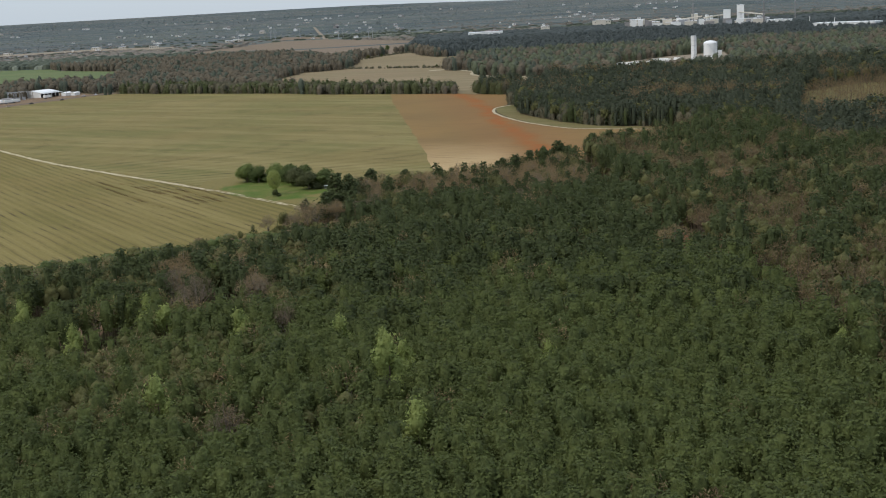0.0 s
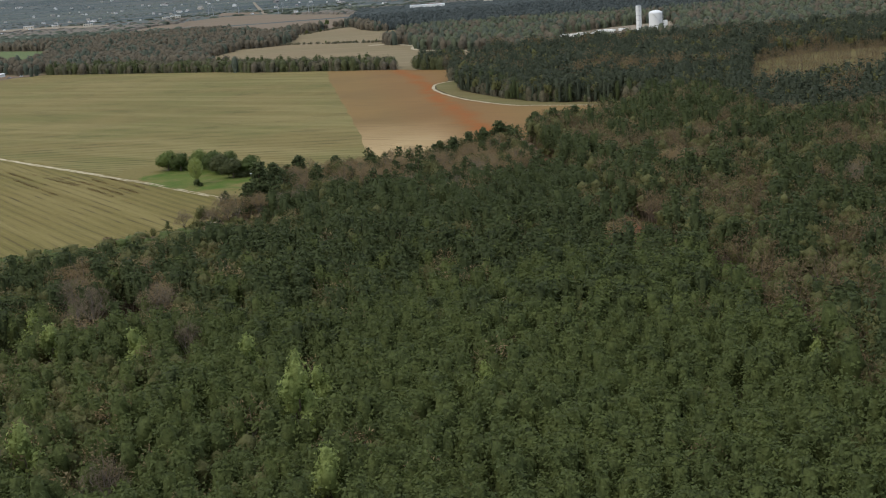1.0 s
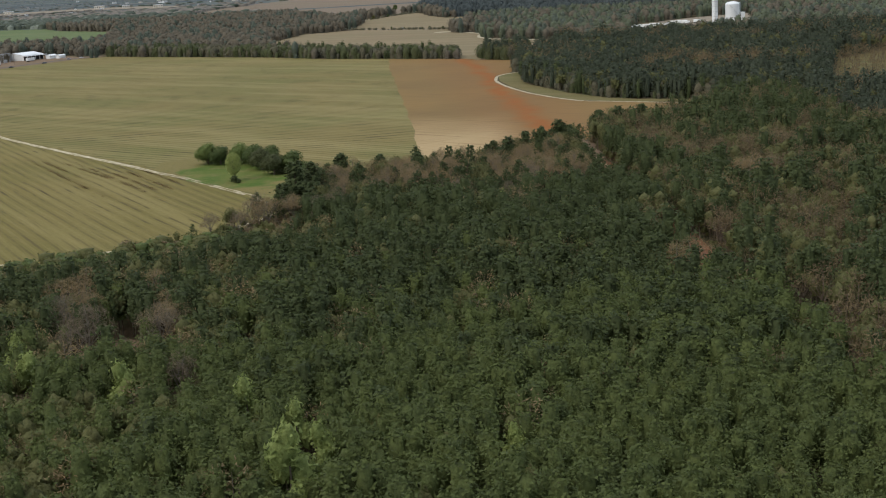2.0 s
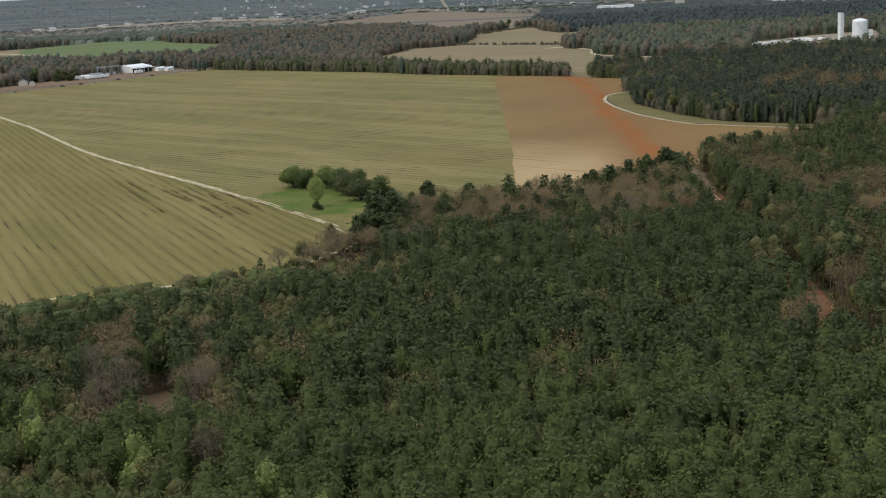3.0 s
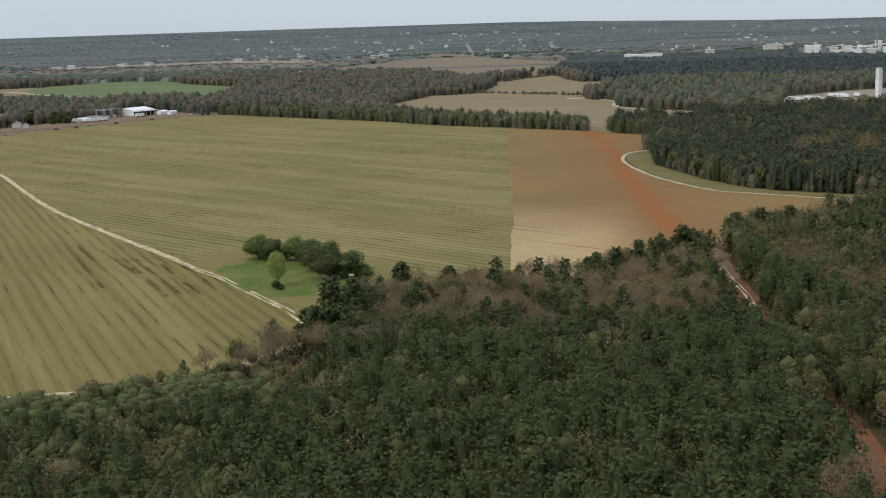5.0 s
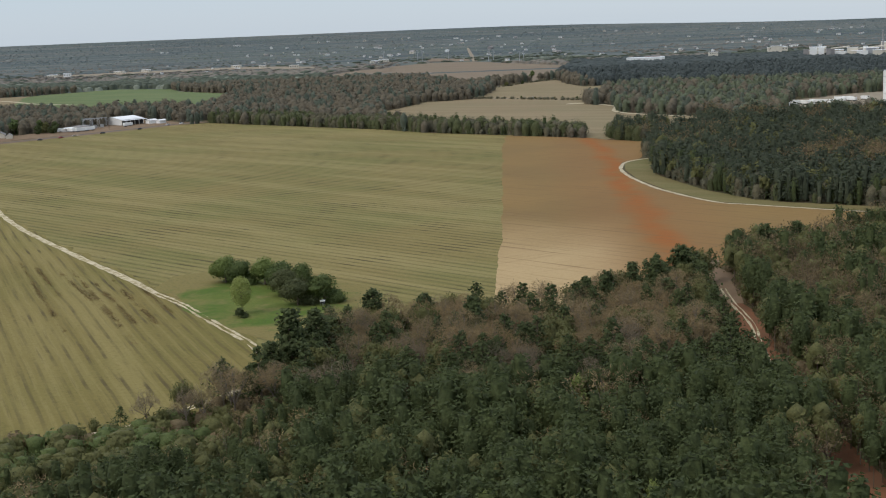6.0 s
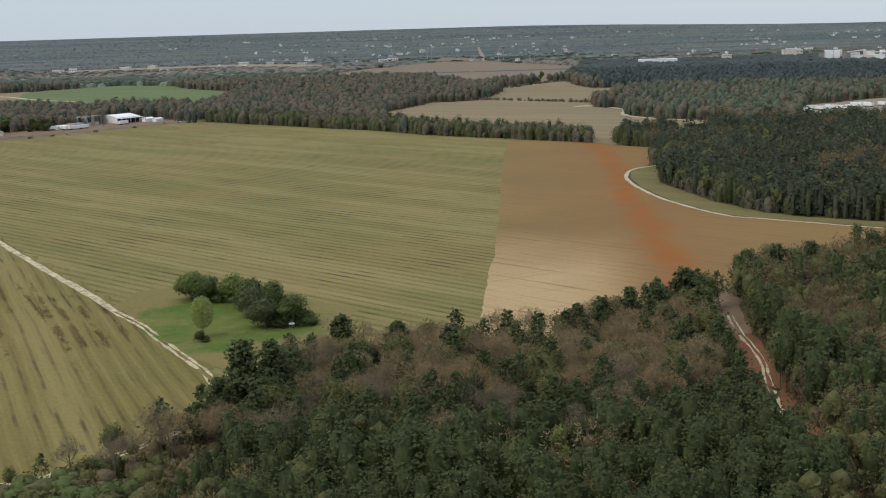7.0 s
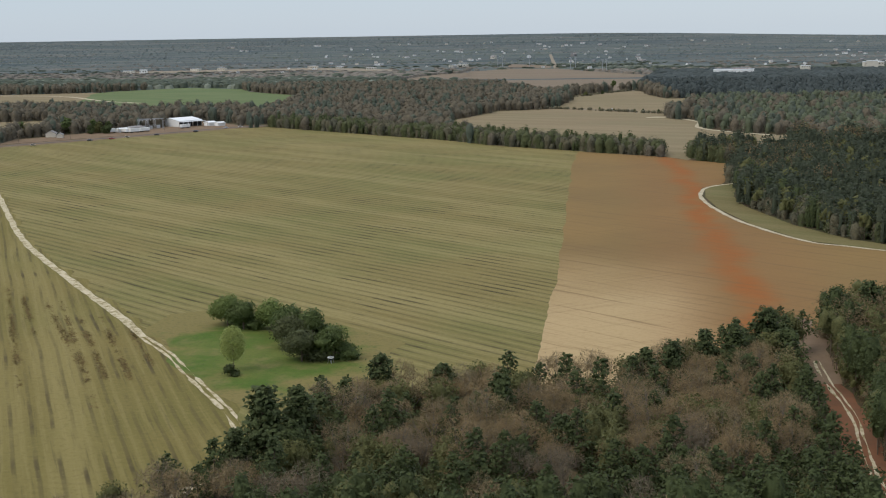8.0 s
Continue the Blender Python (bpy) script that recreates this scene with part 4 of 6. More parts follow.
def scatter(name, shapes, x, y, size, widen, mats, label, category, smooth=True):
    """Many trees of a kind in one mesh, each turned and sized by itself."""
    n = len(x)
    if n == 0:
        return None
    z = land(x, y)
    which, turn = rng.integers(0, len(shapes), n), rng.uniform(0, 2 * np.pi, n)
    vs, fs, ms, base = [], [], [], 0
    for k, (crown, wood) in enumerate(shapes):
        v, f = join((crown, wood))
        mi = np.concatenate((np.zeros(len(crown[1]), int), np.ones(len(wood[1]), int)))
        sel = np.nonzero(which == k)[0]
        if len(sel) == 0:
            continue
        c, s = np.cos(turn[sel])[:, None], np.sin(turn[sel])[:, None]
        sc, wd = size[sel][:, None], (size * widen)[sel][:, None]
        px = (v[None, :, 0] * c - v[None, :, 1] * s) * wd + x[sel][:, None]
        py = (v[None, :, 0] * s + v[None, :, 1] * c) * wd + y[sel][:, None]
        pz = v[None, :, 2] * sc + z[sel][:, None]
        vs.append(np.stack((px, py, pz), 2).reshape(-1, 3))
        fs.append((f[None] + (base + np.arange(len(sel)) * len(v))[:, None, None]).reshape(-1, 3))
        ms.append(np.tile(mi, len(sel)))
        base += len(sel) * len(v)
    ob = new(name, fast_mesh(name, np.vstack(vs), np.vstack(fs), mats, np.concatenate(ms), smooth))
    return tagged(ob, label, category, kind="stuff")


def tree_thing(name, shape, mats, label, category, group=""):
    """A tree of trunk and crown, to be copied."""
    crown, wood = shape
    ob = tagged(new(name), label, category, group)
    for nm, (v, f), mat in (("crown", crown, mats[0]), ("trunk", wood, mats[1])):
        p = new(nm, fast_mesh(nm, v, f, [mat]))
        p.parent = ob
    return ob


def jittered(x0, x1, y0, y1, step, jitter=0.32):
    gx, gy = np.meshgrid(np.arange(x0, x1, step), np.arange(y0, y1, step * 0.92))
    gx = gx + (np.arange(gx.shape[0]) % 2)[:, None] * step * 0.5
    x, y = gx.ravel(), gy.ravel()
    return x + rng.normal(0, step * jitter, len(x)), y + rng.normal(0, step * jitter, len(x))


def lay(x, y, scale, seed):
    """Slow variation over the land, about -1 to 1."""
    return np.array([noise.noise((a * scale, b * scale, seed)) for a, b in zip(x, y)])


def in_sight(x, y):
    return (x > -0.58 * y - 22) & (x < 0.41 * y + 22)


# zone of the single trees along the field's edge
def edge_zone(x, y):
    return (x > -70) & (x < 75.5) & (y > 485) & (y < 720)


# ---- the near forest ----
PINES = [pine_shape(230, 12.6, 2.75, 0.40, bare, 0.14, 5, 3) for bare in (0.34, 0.38, 0.42, 0.32, 0.40, 0.36, 0.44, 0.30)]
PINES_MID = [pine_shape(150, 12.6, 2.75, 0.5, bare, 0.14, 5, 2) for bare in (0.34, 0.38, 0.42, 0.32, 0.40, 0.36)]
PINES_LOW = [pine_shape(66, 12.0, 2.7, 0.72, 0.08, 0.14, 5, 2) for _ in range(6)]
BARES = [domed_bare(190, 12.8, 3.7, 0.1, 0) for _ in range(5)]
BUDS = [rounded_shape(80, 12.0, 3.0, 0.5) for _ in range(5)]
x, y = jittered(-150, 307, 164, 730, 3.3, 0.32)
keep = in_sight(x, y) & ((y < 616) | (x < 190) & (x > 60)) & wooded(x, y) & ~edge_zone(x, y)
x, y = x[keep], y[keep]
SPRING = [(-49, 241, 1.2), (-6.5, 254, 1.4), (-0.8, 225, 1.05), (-17.4, 291, 1.05), (-61, 312, 1.05), (26, 269, 0.85), (86.5, 268, 0.8), (-8.6, 281, 0.95), (-3.5, 270, 0.95), (-43, 306, 1.0), (34.6, 477, 0.95), (5.6, 416, 0.8), (57.7, 456, 0.9), (46.7, 417, 0.85), (-80, 299, 1.0), (-100, 330, 1.0), (-70, 330, 0.95)]
GREY = [(-46, 474, 0.85), (-44, 347, 1.0), (-66, 356, 1.1), (-33, 312, 0.95), (-52, 378, 1.0), (-60, 350, 1.0), (-36, 234, 0.9), (155, 435, 1.3), (160, 441, 1.2), (-22, 481, 1.0), (-17, 486, 1.1), (-36, 505, 0.8), (0, 476, 0.8), (39, 523, 0.9), (13, 549, 0.9), (-61, 341, 0.9)]
SPRING = [(a, b, c * (1.18 if b < 340 else 1.0)) for a, b, c in SPRING]
GREY = [(a, b, c * (1.2 if b < 360 else 1.0)) for a, b, c in GREY]
TAN = [(-38, 483, 0.95), (-43, 478, 0.8), (-30, 487, 0.9), (71, 380, 1.05), (75, 386, 1.1), (-70, 388, 1.1), (-52, 381, 1.1), (-66, 368, 1.0), (-46, 366, 1.0), (-44, 355, 1.0), (112, 500, 1.1), (118, 506, 1.1), (125, 510, 1.0), (150, 447, 1.1), (163, 447, 1.15), (101, 470, 1.05), (-74, 382, 1.0)]
for sx, sy, ss in SPRING + GREY + TAN:
    gone = (np.hypot(x - sx, y - sy) < 3.0) | (np.abs(x - sx) < 2.8) & (y < sy) & (y > sy - 9)
    x, y = x[~gone], y[~gone]
for gx, gy, gw, gd in ((-96, 352, 9, 17), (-79, 316, 9, 16), (-56, 345, 8, 16), (82, 404, 6, 22)):
    gone = (np.abs(x - gx) < gw) & (y < gy) & (y > gy - gd)
    x, y = x[~gone], y[~gone]
hard = 0.45 * lay(x, y, 0.022, 5.0) + 0.7 * lay(x, y, 0.11, 9.0)
hard = hard + np.where(x > 88, 0.3 + 0.5 * lay(x, y, 0.045, 29.0), -0.06) + 0.2 * np.exp(-((x + 53) ** 2 + (y - 348) ** 2) / 140) + 0.45 * np.exp(-((x - 100) ** 2 / 500 + (y - 585) ** 2 / 3000)) + 0.7 * np.exp(-((x - 175) ** 2 + (y - 487) ** 2) / 260) + 0.6 * np.exp(-((x - 82) ** 2 + (y - 423) ** 2) / 260)
dice = rng.uniform(0, 1, len(x))
EDGE_LINE = [(-230, 388), (-132, 426), (-93, 447), (-70, 456), (-56, 464)]
shrub = ~off_line(x, y, EDGE_LINE, 20)
low = np.where(~off_line(x, y, EDGE_LINE, 34), 0.55, np.where(~off_line(x, y, EDGE_LINE, 50), 0.8, 1.0))
mixed = (x < -30 + 0.2 * (y - 290)) & (y > 230) & (lay(x, y, 0.03, 41.0) > -0.15)
is_bare = ((hard > 0.34) & (dice < 0.75) | (dice < 0.02) | mixed & (hard > 0.0) & (dice < 0.34)) & ~shrub
is_bud = ~is_bare & ((dice > 0.955) | (hard > 0.24) & (dice > 0.6) | (x > 88) & (lay(x, y, 0.02, 71.0) > -0.05) & (dice > 0.66) | mixed & (dice > 0.46))
old, right = (y > 385 + 30 * lay(x, y, 0.02, 81.0)) & (x < 86), x >= 86
is_bare |= ((old & (lay(x, y, 0.035, 83.0) > 0.18) & (dice < 0.45)) | (right & (lay(x, y, 0.03, 87.0) > 0.14) & (dice < 0.5))) & ~shrub
is_bud = is_bud & ~is_bare & ~shrub | (old | right) & (dice > 0.74) & ~is_bare & ~shrub
is_pine = ~is_bare & ~is_bud & ~shrub
size = rng.uniform(0.8, 1.1, len(x)) * (1 + 0.16 * lay(x, y, 0.025, 2.0))
SHRUBS = [far_shape(2.6, 2.2, 64, 0.34, 6, 3, 0.62) for _ in range(4)]
for nm, k, mat, lab in (("edge_brush", shrub & (dice < 0.6), "bud", "low olive brush along the field's edge road"), ("green_edge_brush", shrub & (dice >= 0.6), "leaf", "low green brush along the field's edge road")):
    scatter(nm, SHRUBS, x[k], y[k], size[k] * rng.uniform(0.8, 2.0, int(k.sum())), 1.0, [M[mat], M["bark"]], lab, "brush")
size = size * low * np.where(old | right, rng.uniform(0.78, 1.24, len(x)), 1.0)
thin = ~(is_bare & (rng.uniform(0, 1, len(x)) < 0.35))
young = is_pine & (x < 92) & (y < 345 + 40 * lay(x, y, 0.015, 47.0) + rng.normal(0, 28, len(x)))
k = young & (y < 345)
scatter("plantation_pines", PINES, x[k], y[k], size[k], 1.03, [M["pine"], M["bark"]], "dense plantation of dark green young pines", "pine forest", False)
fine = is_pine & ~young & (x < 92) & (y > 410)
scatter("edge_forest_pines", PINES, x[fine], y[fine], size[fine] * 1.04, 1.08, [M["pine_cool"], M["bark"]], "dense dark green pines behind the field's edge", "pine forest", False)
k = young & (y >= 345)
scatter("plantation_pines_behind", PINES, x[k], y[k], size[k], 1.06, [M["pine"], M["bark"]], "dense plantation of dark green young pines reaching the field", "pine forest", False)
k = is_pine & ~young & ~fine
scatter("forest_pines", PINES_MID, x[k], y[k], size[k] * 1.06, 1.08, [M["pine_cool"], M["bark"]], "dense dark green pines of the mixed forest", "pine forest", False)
k = is_bare & thin & (x < 40)
scatter("pale_bare_trees", BARES, x[k], y[k], size[k], 1.15, [M["brown"], M["palebark"]], "pale leafless hardwood trees among the pines", "bare trees")
k = is_bare & thin & (x >= 40)
scatter("bare_forest_trees", BARES, x[k], y[k], size[k], 1.1, [M["brown_far"], M["bark"]], "leafless brown hardwood trees among the pines", "bare trees")
scatter("budding_forest_trees", BUDS, x[is_bud], y[is_bud], size[is_bud], 1.0, [M["bud"], M["bark"]], "olive green budding trees among the pines", "trees")

# scrub on the banks of the forest track
c = curve_points(FOREST_TRACK[3:], 1.6)
side = np.where(rng.uniform(0, 1, len(c)) < 0.45, -1, 1)
bx = c[:, 0] + side * rng.uniform(3.6, 6.4, len(c)) - np.where(side < 0, 1.5, 0)
by = c[:, 1] + rng.normal(0, 1.0, len(c))
bs = rng.uniform(0.12, 0.42, len(c))
k = rng.uniform(0, 1, len(c)) < 0.5
scatter("track_scrub", BUDS, bx[k], by[k], bs[k], 1.5, [M["bud"], M["bark"]], "low olive scrub on the banks of the track", "scrub")
k = ~k
scatter("track_brush", BARES, bx[k], by[k], bs[k], 1.5, [M["brown_far"], M["bark"]], "low brown brush on the banks of the track", "scrub")

# undergrowth between the trees of the field's edge
x, y = jittered(-78, 92, 462, 700, 3.7)
keep = wooded(x, y) & off_line(x, y, FOREST_TRACK, 5.0)
x, y = x[keep], y[keep]
dice, size = rng.uniform(0, 1, len(x)), rng.uniform(0.7, 1.7, len(x))
for nm, k, mat, lab in (("brown_undergrowth", dice < 0.55, "brown_far", "low brown undergrowth below the edge trees"), ("olive_undergrowth", dice >= 0.55, "bud", "low olive undergrowth below the edge trees")):
    scatter(nm, SHRUBS, x[k], y[k], size[k], 1.0, [M[mat], M["bark"]], lab, "undergrowth")

# ---- single trees along the field's edge ----
KINDS = {
    "pine_tree": [tree_thing("pine_tree", old_pine_shape(13.2, 3.6, 24, 20, 0.48), (M["pine_cool"], M["bark"]), "tall dark green pine among bare trees", "pine tree", "trees at the field's edge") for _ in range(4)],
    "bare_tree": [tree_thing("bare_tree", domed_bare(2600, 13.0, 4.6, 0.034), (M["brown"], M["palebark"]), "leafless brown hardwood tree at the field's edge", "bare tree", "trees at the field's edge") for _ in range(6)],
    "grey_tree": [tree_thing("grey_tree", domed_bare(1700, 12.0, 4.0), (M["grey"], M["palebark"]), "pale grey leafless tree at the field's edge", "bare tree", "trees at the field's edge") for _ in range(3)],
    "budding_tree": [tree_thing("budding_tree", rounded_shape(520, 11.5, 3.6, 0.4), (M["bud"], M["bark"]), "olive green budding tree at the field's edge", "tree", "trees at the field's edge") for _ in range(3)],
    "spring_tree": [tree_thing("spring_tree", leafy_shape(620, 12.6, 3.0, 0.36, 0.25, 7), (M["spring"], M["bark"]), "bright yellow-green tree in new leaf", "tree", "trees in new leaf") for _ in range(2)],
}
used = set()


def place_tree(kind, px, py, s, wide=1.0):
    """Sets the next tree of a kind: the first of each shape is moved, the others are copies."""
    ob = KINDS[kind][int(rng.integers(0, len(KINDS[kind])))]
    m = pose(px, py, 0, rng.normal(0, 2), rng.normal(0, 2), rng.uniform(0, 360))
    if ob.name in used:
        ob = copy_thing(ob, m)
    else:
        used.add(ob.name)
        ob.matrix_basis = m
    ob.scale = (s * wide, s * wide, s)
    return ob


x, y = jittered(-70, 75.5, 485, 693, 5.4)
keep = wooded(x, y) & edge_zone(x, y)
x, y = x[keep], y[keep]
h2 = lay(x, y, 0.05, 21.0)
for px, py, hh in zip(x, y, h2):
    d = rng.uniform()
    brown = -26 < px < 67 and py > 510
    p_pine = 0.3 if brown else 0.75
    if px > 54 and py > 595:
        p_pine = 0.6
    if hh > 0.25:
        p_pine *= 0.5
    s = rng.uniform(0.7, 1.12)
    if d < p_pine:
        place_tree("pine_tree", px, py, s * 0.95)
    elif d < p_pine + 0.2:
        place_tree("budding_tree", px, py, s)
    elif d < p_pine + 0.26:
        place_tree("grey_tree", px, py, s)
    else:
        place_tree("bare_tree", px, py, s * rng.uniform(0.85, 1.1), rng.uniform(0.9, 1.2))
for px, py, s in SPRING:
    place_tree("spring_tree", px, py, s)
for px, py, s in TAN:
    place_tree("bare_tree", px, py, s, 1.15)
for px, py, s in GREY:
    place_tree("grey_tree", px, py, s)
# taller trees where the field's edge meets the track
for kind, px, py, s in (("pine_tree", -42.0, 489.8, 0.92), ("pine_tree", -36.2, 486.7, 0.85), ("budding_tree", -49.8, 484.1, 0.8), ("grey_tree", -54.7, 475.0, 0.8), ("grey_tree", -23.7, 486.4, 0.95), ("budding_tree", -64.5, 469.4, 0.45), ("pine_tree", -60.1, 473.9, 0.45), ("budding_tree", -50.6, 473.0, 0.55)):
    place_tree(kind, px, py, s)


# tall pines that stand out over the edge
BIG = [tree_thing("edge_pine", old_pine_shape(14.2, 5.0, 44, 46, 0.54, 0.2, 0.28), (M["pine_dark"], M["bark"]), "large dark pine with a full crown at the field's edge", "pine tree", "large pines at the field's edge") for _ in range(3)]
for i, (px, py, s) in enumerate(((-31.5, 511, 1.28), (-27, 518, 1.15), (-20, 557, 0.92), (-25, 526, 0.9), (-5.5, 552, 0.9), (8.5, 540, 1.0), (-35, 504, 0.85), (36, 569, 0.92), (42, 575, 0.95), (49, 585, 0.98), (56, 592, 0.98), (64, 606, 1.05), (68, 596, 0.85), (83.5, 636, 1.0), (93, 645, 1.02), (104, 652, 1.0), (88, 622, 0.9), (58, 570, 0.85), (22, 520, 0.85))):
    ob = BIG[i] if i < 3 else copy_thing(BIG[i % 3], Matrix())
    ob.matrix_basis = pose(px, py, 0, 0, 0, rng.uniform(0, 360))
    ob.scale = (s, s, s)

# ---- clump of trees on the grass ----
for px, py, h, r, mat, lab in ((-84, 642, 9.6, 6.6, "leaf_light", "light green tree at the end of the clump"), (-78, 638, 8.6, 6.2, "leaf", "dark evergreen tree of the clump on the grass"),
                               (-69.5, 637, 9.6, 6.6, "leaf_light", "light green leafy tree of the clump"), (-62, 630, 9.6, 7.0, "leaf", "dark evergreen tree of the clump on the grass"),
                               (-58, 618, 9.4, 6.8, "olive", "dull olive tree of the clump on grass"), (-51.5, 604, 9.0, 7.0, "olive", "broad olive evergreen tree at the clump's end"),
                               (-44, 607, 9.4, 7.0, "leaf", "broad dark evergreen tree at the clump's end"), (-55, 627, 9.2, 6.2, "leaf", "dark evergreen tree of the clump on the grass")):
    ob = tree_thing("clump_tree", leafy_shape(3600, h, r, 0.40, 0.0, 11, 0.3), (M[mat], M["bark"]), lab, "tree", "clump of trees")
    ob.matrix_basis = pose(px + 1.5, py - 4.5, 0)
ob = tree_thing("young_tree", sparse_shape(3000, 11.5, 3.2, 0.30, 0.2), (M["leaf_young"], M["bark"]), "slim young tree in pale green leaf on grass", "tree")
ob.matrix_basis = pose(-64.2, 588.7, 0)
ob = tree_thing("round_bush", leafy_shape(700, 3.4, 2.3, 0.28, 0.0, 6, 0.06), (M["pine_dark"], M["bark"]), "small round dark bush on the grass", "bush")
ob.matrix_basis = pose(-63.3, 583.5, 0)

# ---- rows of dead weeds in the slanting field ----
wx, wy, wz = [], [], []
for (ax, ay), (bx, by) in (((-150, 672), (-84, 553)), ((-136, 654), (-90, 573)), ((-152, 666), (-105, 590)), ((-167, 680), (-132, 619)), ((-124, 645), (-86, 577)), ((-174, 684), (-110, 568)), ((-114, 640), (-84, 587))):
    ln = math.hypot(bx - ax, by - ay)
    for _ in range(int(ln * 22)):
        t = rng.uniform()
        gx, gy = ax + (bx - ax) * t, ay + (by - ay) * t
        if noise.noise((gx * 0.07, gy * 0.07, 3.0)) + 0.5 * noise.noise((gx * 0.4, gy * 0.4, 8.0)) + 0.4 * math.sin(math.pi * t) > rng.uniform(-0.1, 1.1):
            wx.append(gx + rng.normal(0, 0.5))
            wy.append(gy + rng.normal(0, 0.6))
wx, wy = np.array(wx), np.array(wy)
v, f = tufts(np.stack((wx, wy, np.full(len(wx), 0.10)), 1), np.tile((0.0, 0.0, 1.0), (len(wx), 1)), 0.42, 0.16)
tagged(new("weed_rows", fast_mesh("weed_rows", v, f, [M["weeds"]])), "rows of dead brown weeds in the stubble", "weeds", kind="stuff")

# ---- middle distance ----
x, y = jittered(56, 595, 595, 1228, 5.0)
keep = in_sight(x, y) & wooded(x, y) & ~edge_zone(x, y) & ((y > 730) | (y > 616) & (x > 190) | (x > 307)) & (x > 46)
x, y = x[keep], y[keep]
hard = 0.6 * lay(x, y, 0.014, 15.0) + 0.8 * lay(x, y, 0.045, 19.0)
dice = rng.uniform(0, 1, len(x))
gone = inside(RIGHT_CLEARING, x, y)
thin = ~(gone & (dice < 0.45))
x, y, hard, dice, gone = x[thin], y[thin], hard[thin], dice[thin], gone[thin]
is_bare = (hard > 0.26) & (dice < 0.75) | gone
is_bud = ~is_bare & ((dice > 0.88) | (hard < -0.3) & (dice > 0.5))
is_pine = ~is_bare & ~is_bud
size = rng.uniform(0.85, 1.3, len(x))
size = np.where(gone, size * 0.62, size * (0.95 + 0.4 * lay(x, y, 0.06, 17.0)))
BARES_LOW = [(domed_bare(60, 12.6, 3.7, 0.24, 0)[0], prism((0, 0, 0), (0, 0, 9.0), 0.2, 0.08, 3)) for _ in range(4)]
BUDS_LOW = [rounded_shape(30, 11.5, 3.2, 1.0) for _ in range(4)]
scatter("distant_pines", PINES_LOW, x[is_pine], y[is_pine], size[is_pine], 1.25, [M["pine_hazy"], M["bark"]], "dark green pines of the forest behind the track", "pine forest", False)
scatter("distant_bare_trees", BARES_LOW, x[is_bare], y[is_bare], size[is_bare] * 1.1, 1.15, [M["brown_far"], M["bark"]], "leafless brown trees of the forest behind the track", "bare trees")
scatter("distant_budding_trees", BUDS_LOW, x[is_bud], y[is_bud], size[is_bud], 1.1, [M["bud"], M["bark"]], "olive budding trees of the forest behind the track", "trees")

# ---- woods beyond the fields ----
HEDGE = [(-312, 1414), (-130, 1271), (-82, 1222), (-23, 1179), (33, 1143), (35, 1170), (20, 1190), (-50, 1238), (-110, 1298), (-250, 1405), (-300, 1425)]
FAR_LEAF = [far_shape(11.0, 4.0, 44, 0.85, 5, 3, 0.64) for _ in range(8)]
FAR_PINE = [far_shape(12.0, 3.6, 26, 0.95, 5, 3, 0.66) for _ in range(8)]
FAR_MIX = [far_shape(11.0, 4.3, 44, 0.82, 5, 3, 0.64) for _ in range(8)]
x, y = jittered(-1400, 1020, 1116, 2186, 9.2)
keep = in_sight(x, y) & wooded(x, y) & ((y > 1228) | (x < 46)) & ~inside(HEDGE, x, y)
x, y = x[keep], y[keep]
hard = lay(x, y, 0.005, 33.0) + 0.6 * lay(x, y, 0.03, 35.0) - np.where(x > 60, 0.25, -0.18)
green = lay(x, y, 0.006, 55.0) + 0.4 * lay(x, y, 0.03, 57.0)
dice = rng.uniform(0, 1, len(x))
darkwood = (y > 1767) & (x > 56 - (y - 1767) * 0.15)
budzone = (x > 35) & (y > 1150) & (y < 1740)
is_bare = ((hard > -0.7) & (x < 60) & (dice < 0.8) | (hard > -0.15) & (dice < 0.7) & ~budzone | budzone & (dice < 0.3)) & ~darkwood
is_bud = ~is_bare & ((green > 0.1) & (dice < 0.8) | budzone & (dice < 0.8)) & ~darkwood
is_pine = ~is_bare & ~is_bud
size = rng.uniform(0.65, 1.3, len(x)) * (1 + 0.15 * lay(x, y, 0.02, 37.0))
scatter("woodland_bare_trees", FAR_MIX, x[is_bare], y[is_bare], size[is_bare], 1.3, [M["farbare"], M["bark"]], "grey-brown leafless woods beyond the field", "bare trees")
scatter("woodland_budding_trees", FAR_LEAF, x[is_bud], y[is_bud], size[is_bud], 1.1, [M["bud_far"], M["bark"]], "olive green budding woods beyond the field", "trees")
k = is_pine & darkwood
scatter("dark_pine_wood", FAR_PINE, x[k], y[k], size[k], 1.3, [M["pine_dark_hazed"], M["bark"]], "very dark pine plantation beyond the meadows", "pine forest")
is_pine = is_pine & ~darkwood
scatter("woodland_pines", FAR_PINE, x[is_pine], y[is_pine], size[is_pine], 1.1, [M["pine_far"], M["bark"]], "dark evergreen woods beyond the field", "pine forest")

# low brush in the ditches of the far roads
for nm, road, off in (("farm_road_brush", FARM_ROAD, -7.0), ("hill_road_brush", HILL_ROAD, -8.0)):
    c = curve_points(road, 3.0)
    k = rng.uniform(0, 1, len(c)) < 0.8
    c = c[k]
    scatter(nm, SHRUBS, c[:, 0] + rng.normal(0, 1.5, len(c)), c[:, 1] + off + rng.normal(0, 1.0, len(c)), rng.uniform(0.5, 1.3, len(c)), 1.2, [M["hedge"], M["bark"]], "low grey-brown brush in the ditch of the road", "brush")

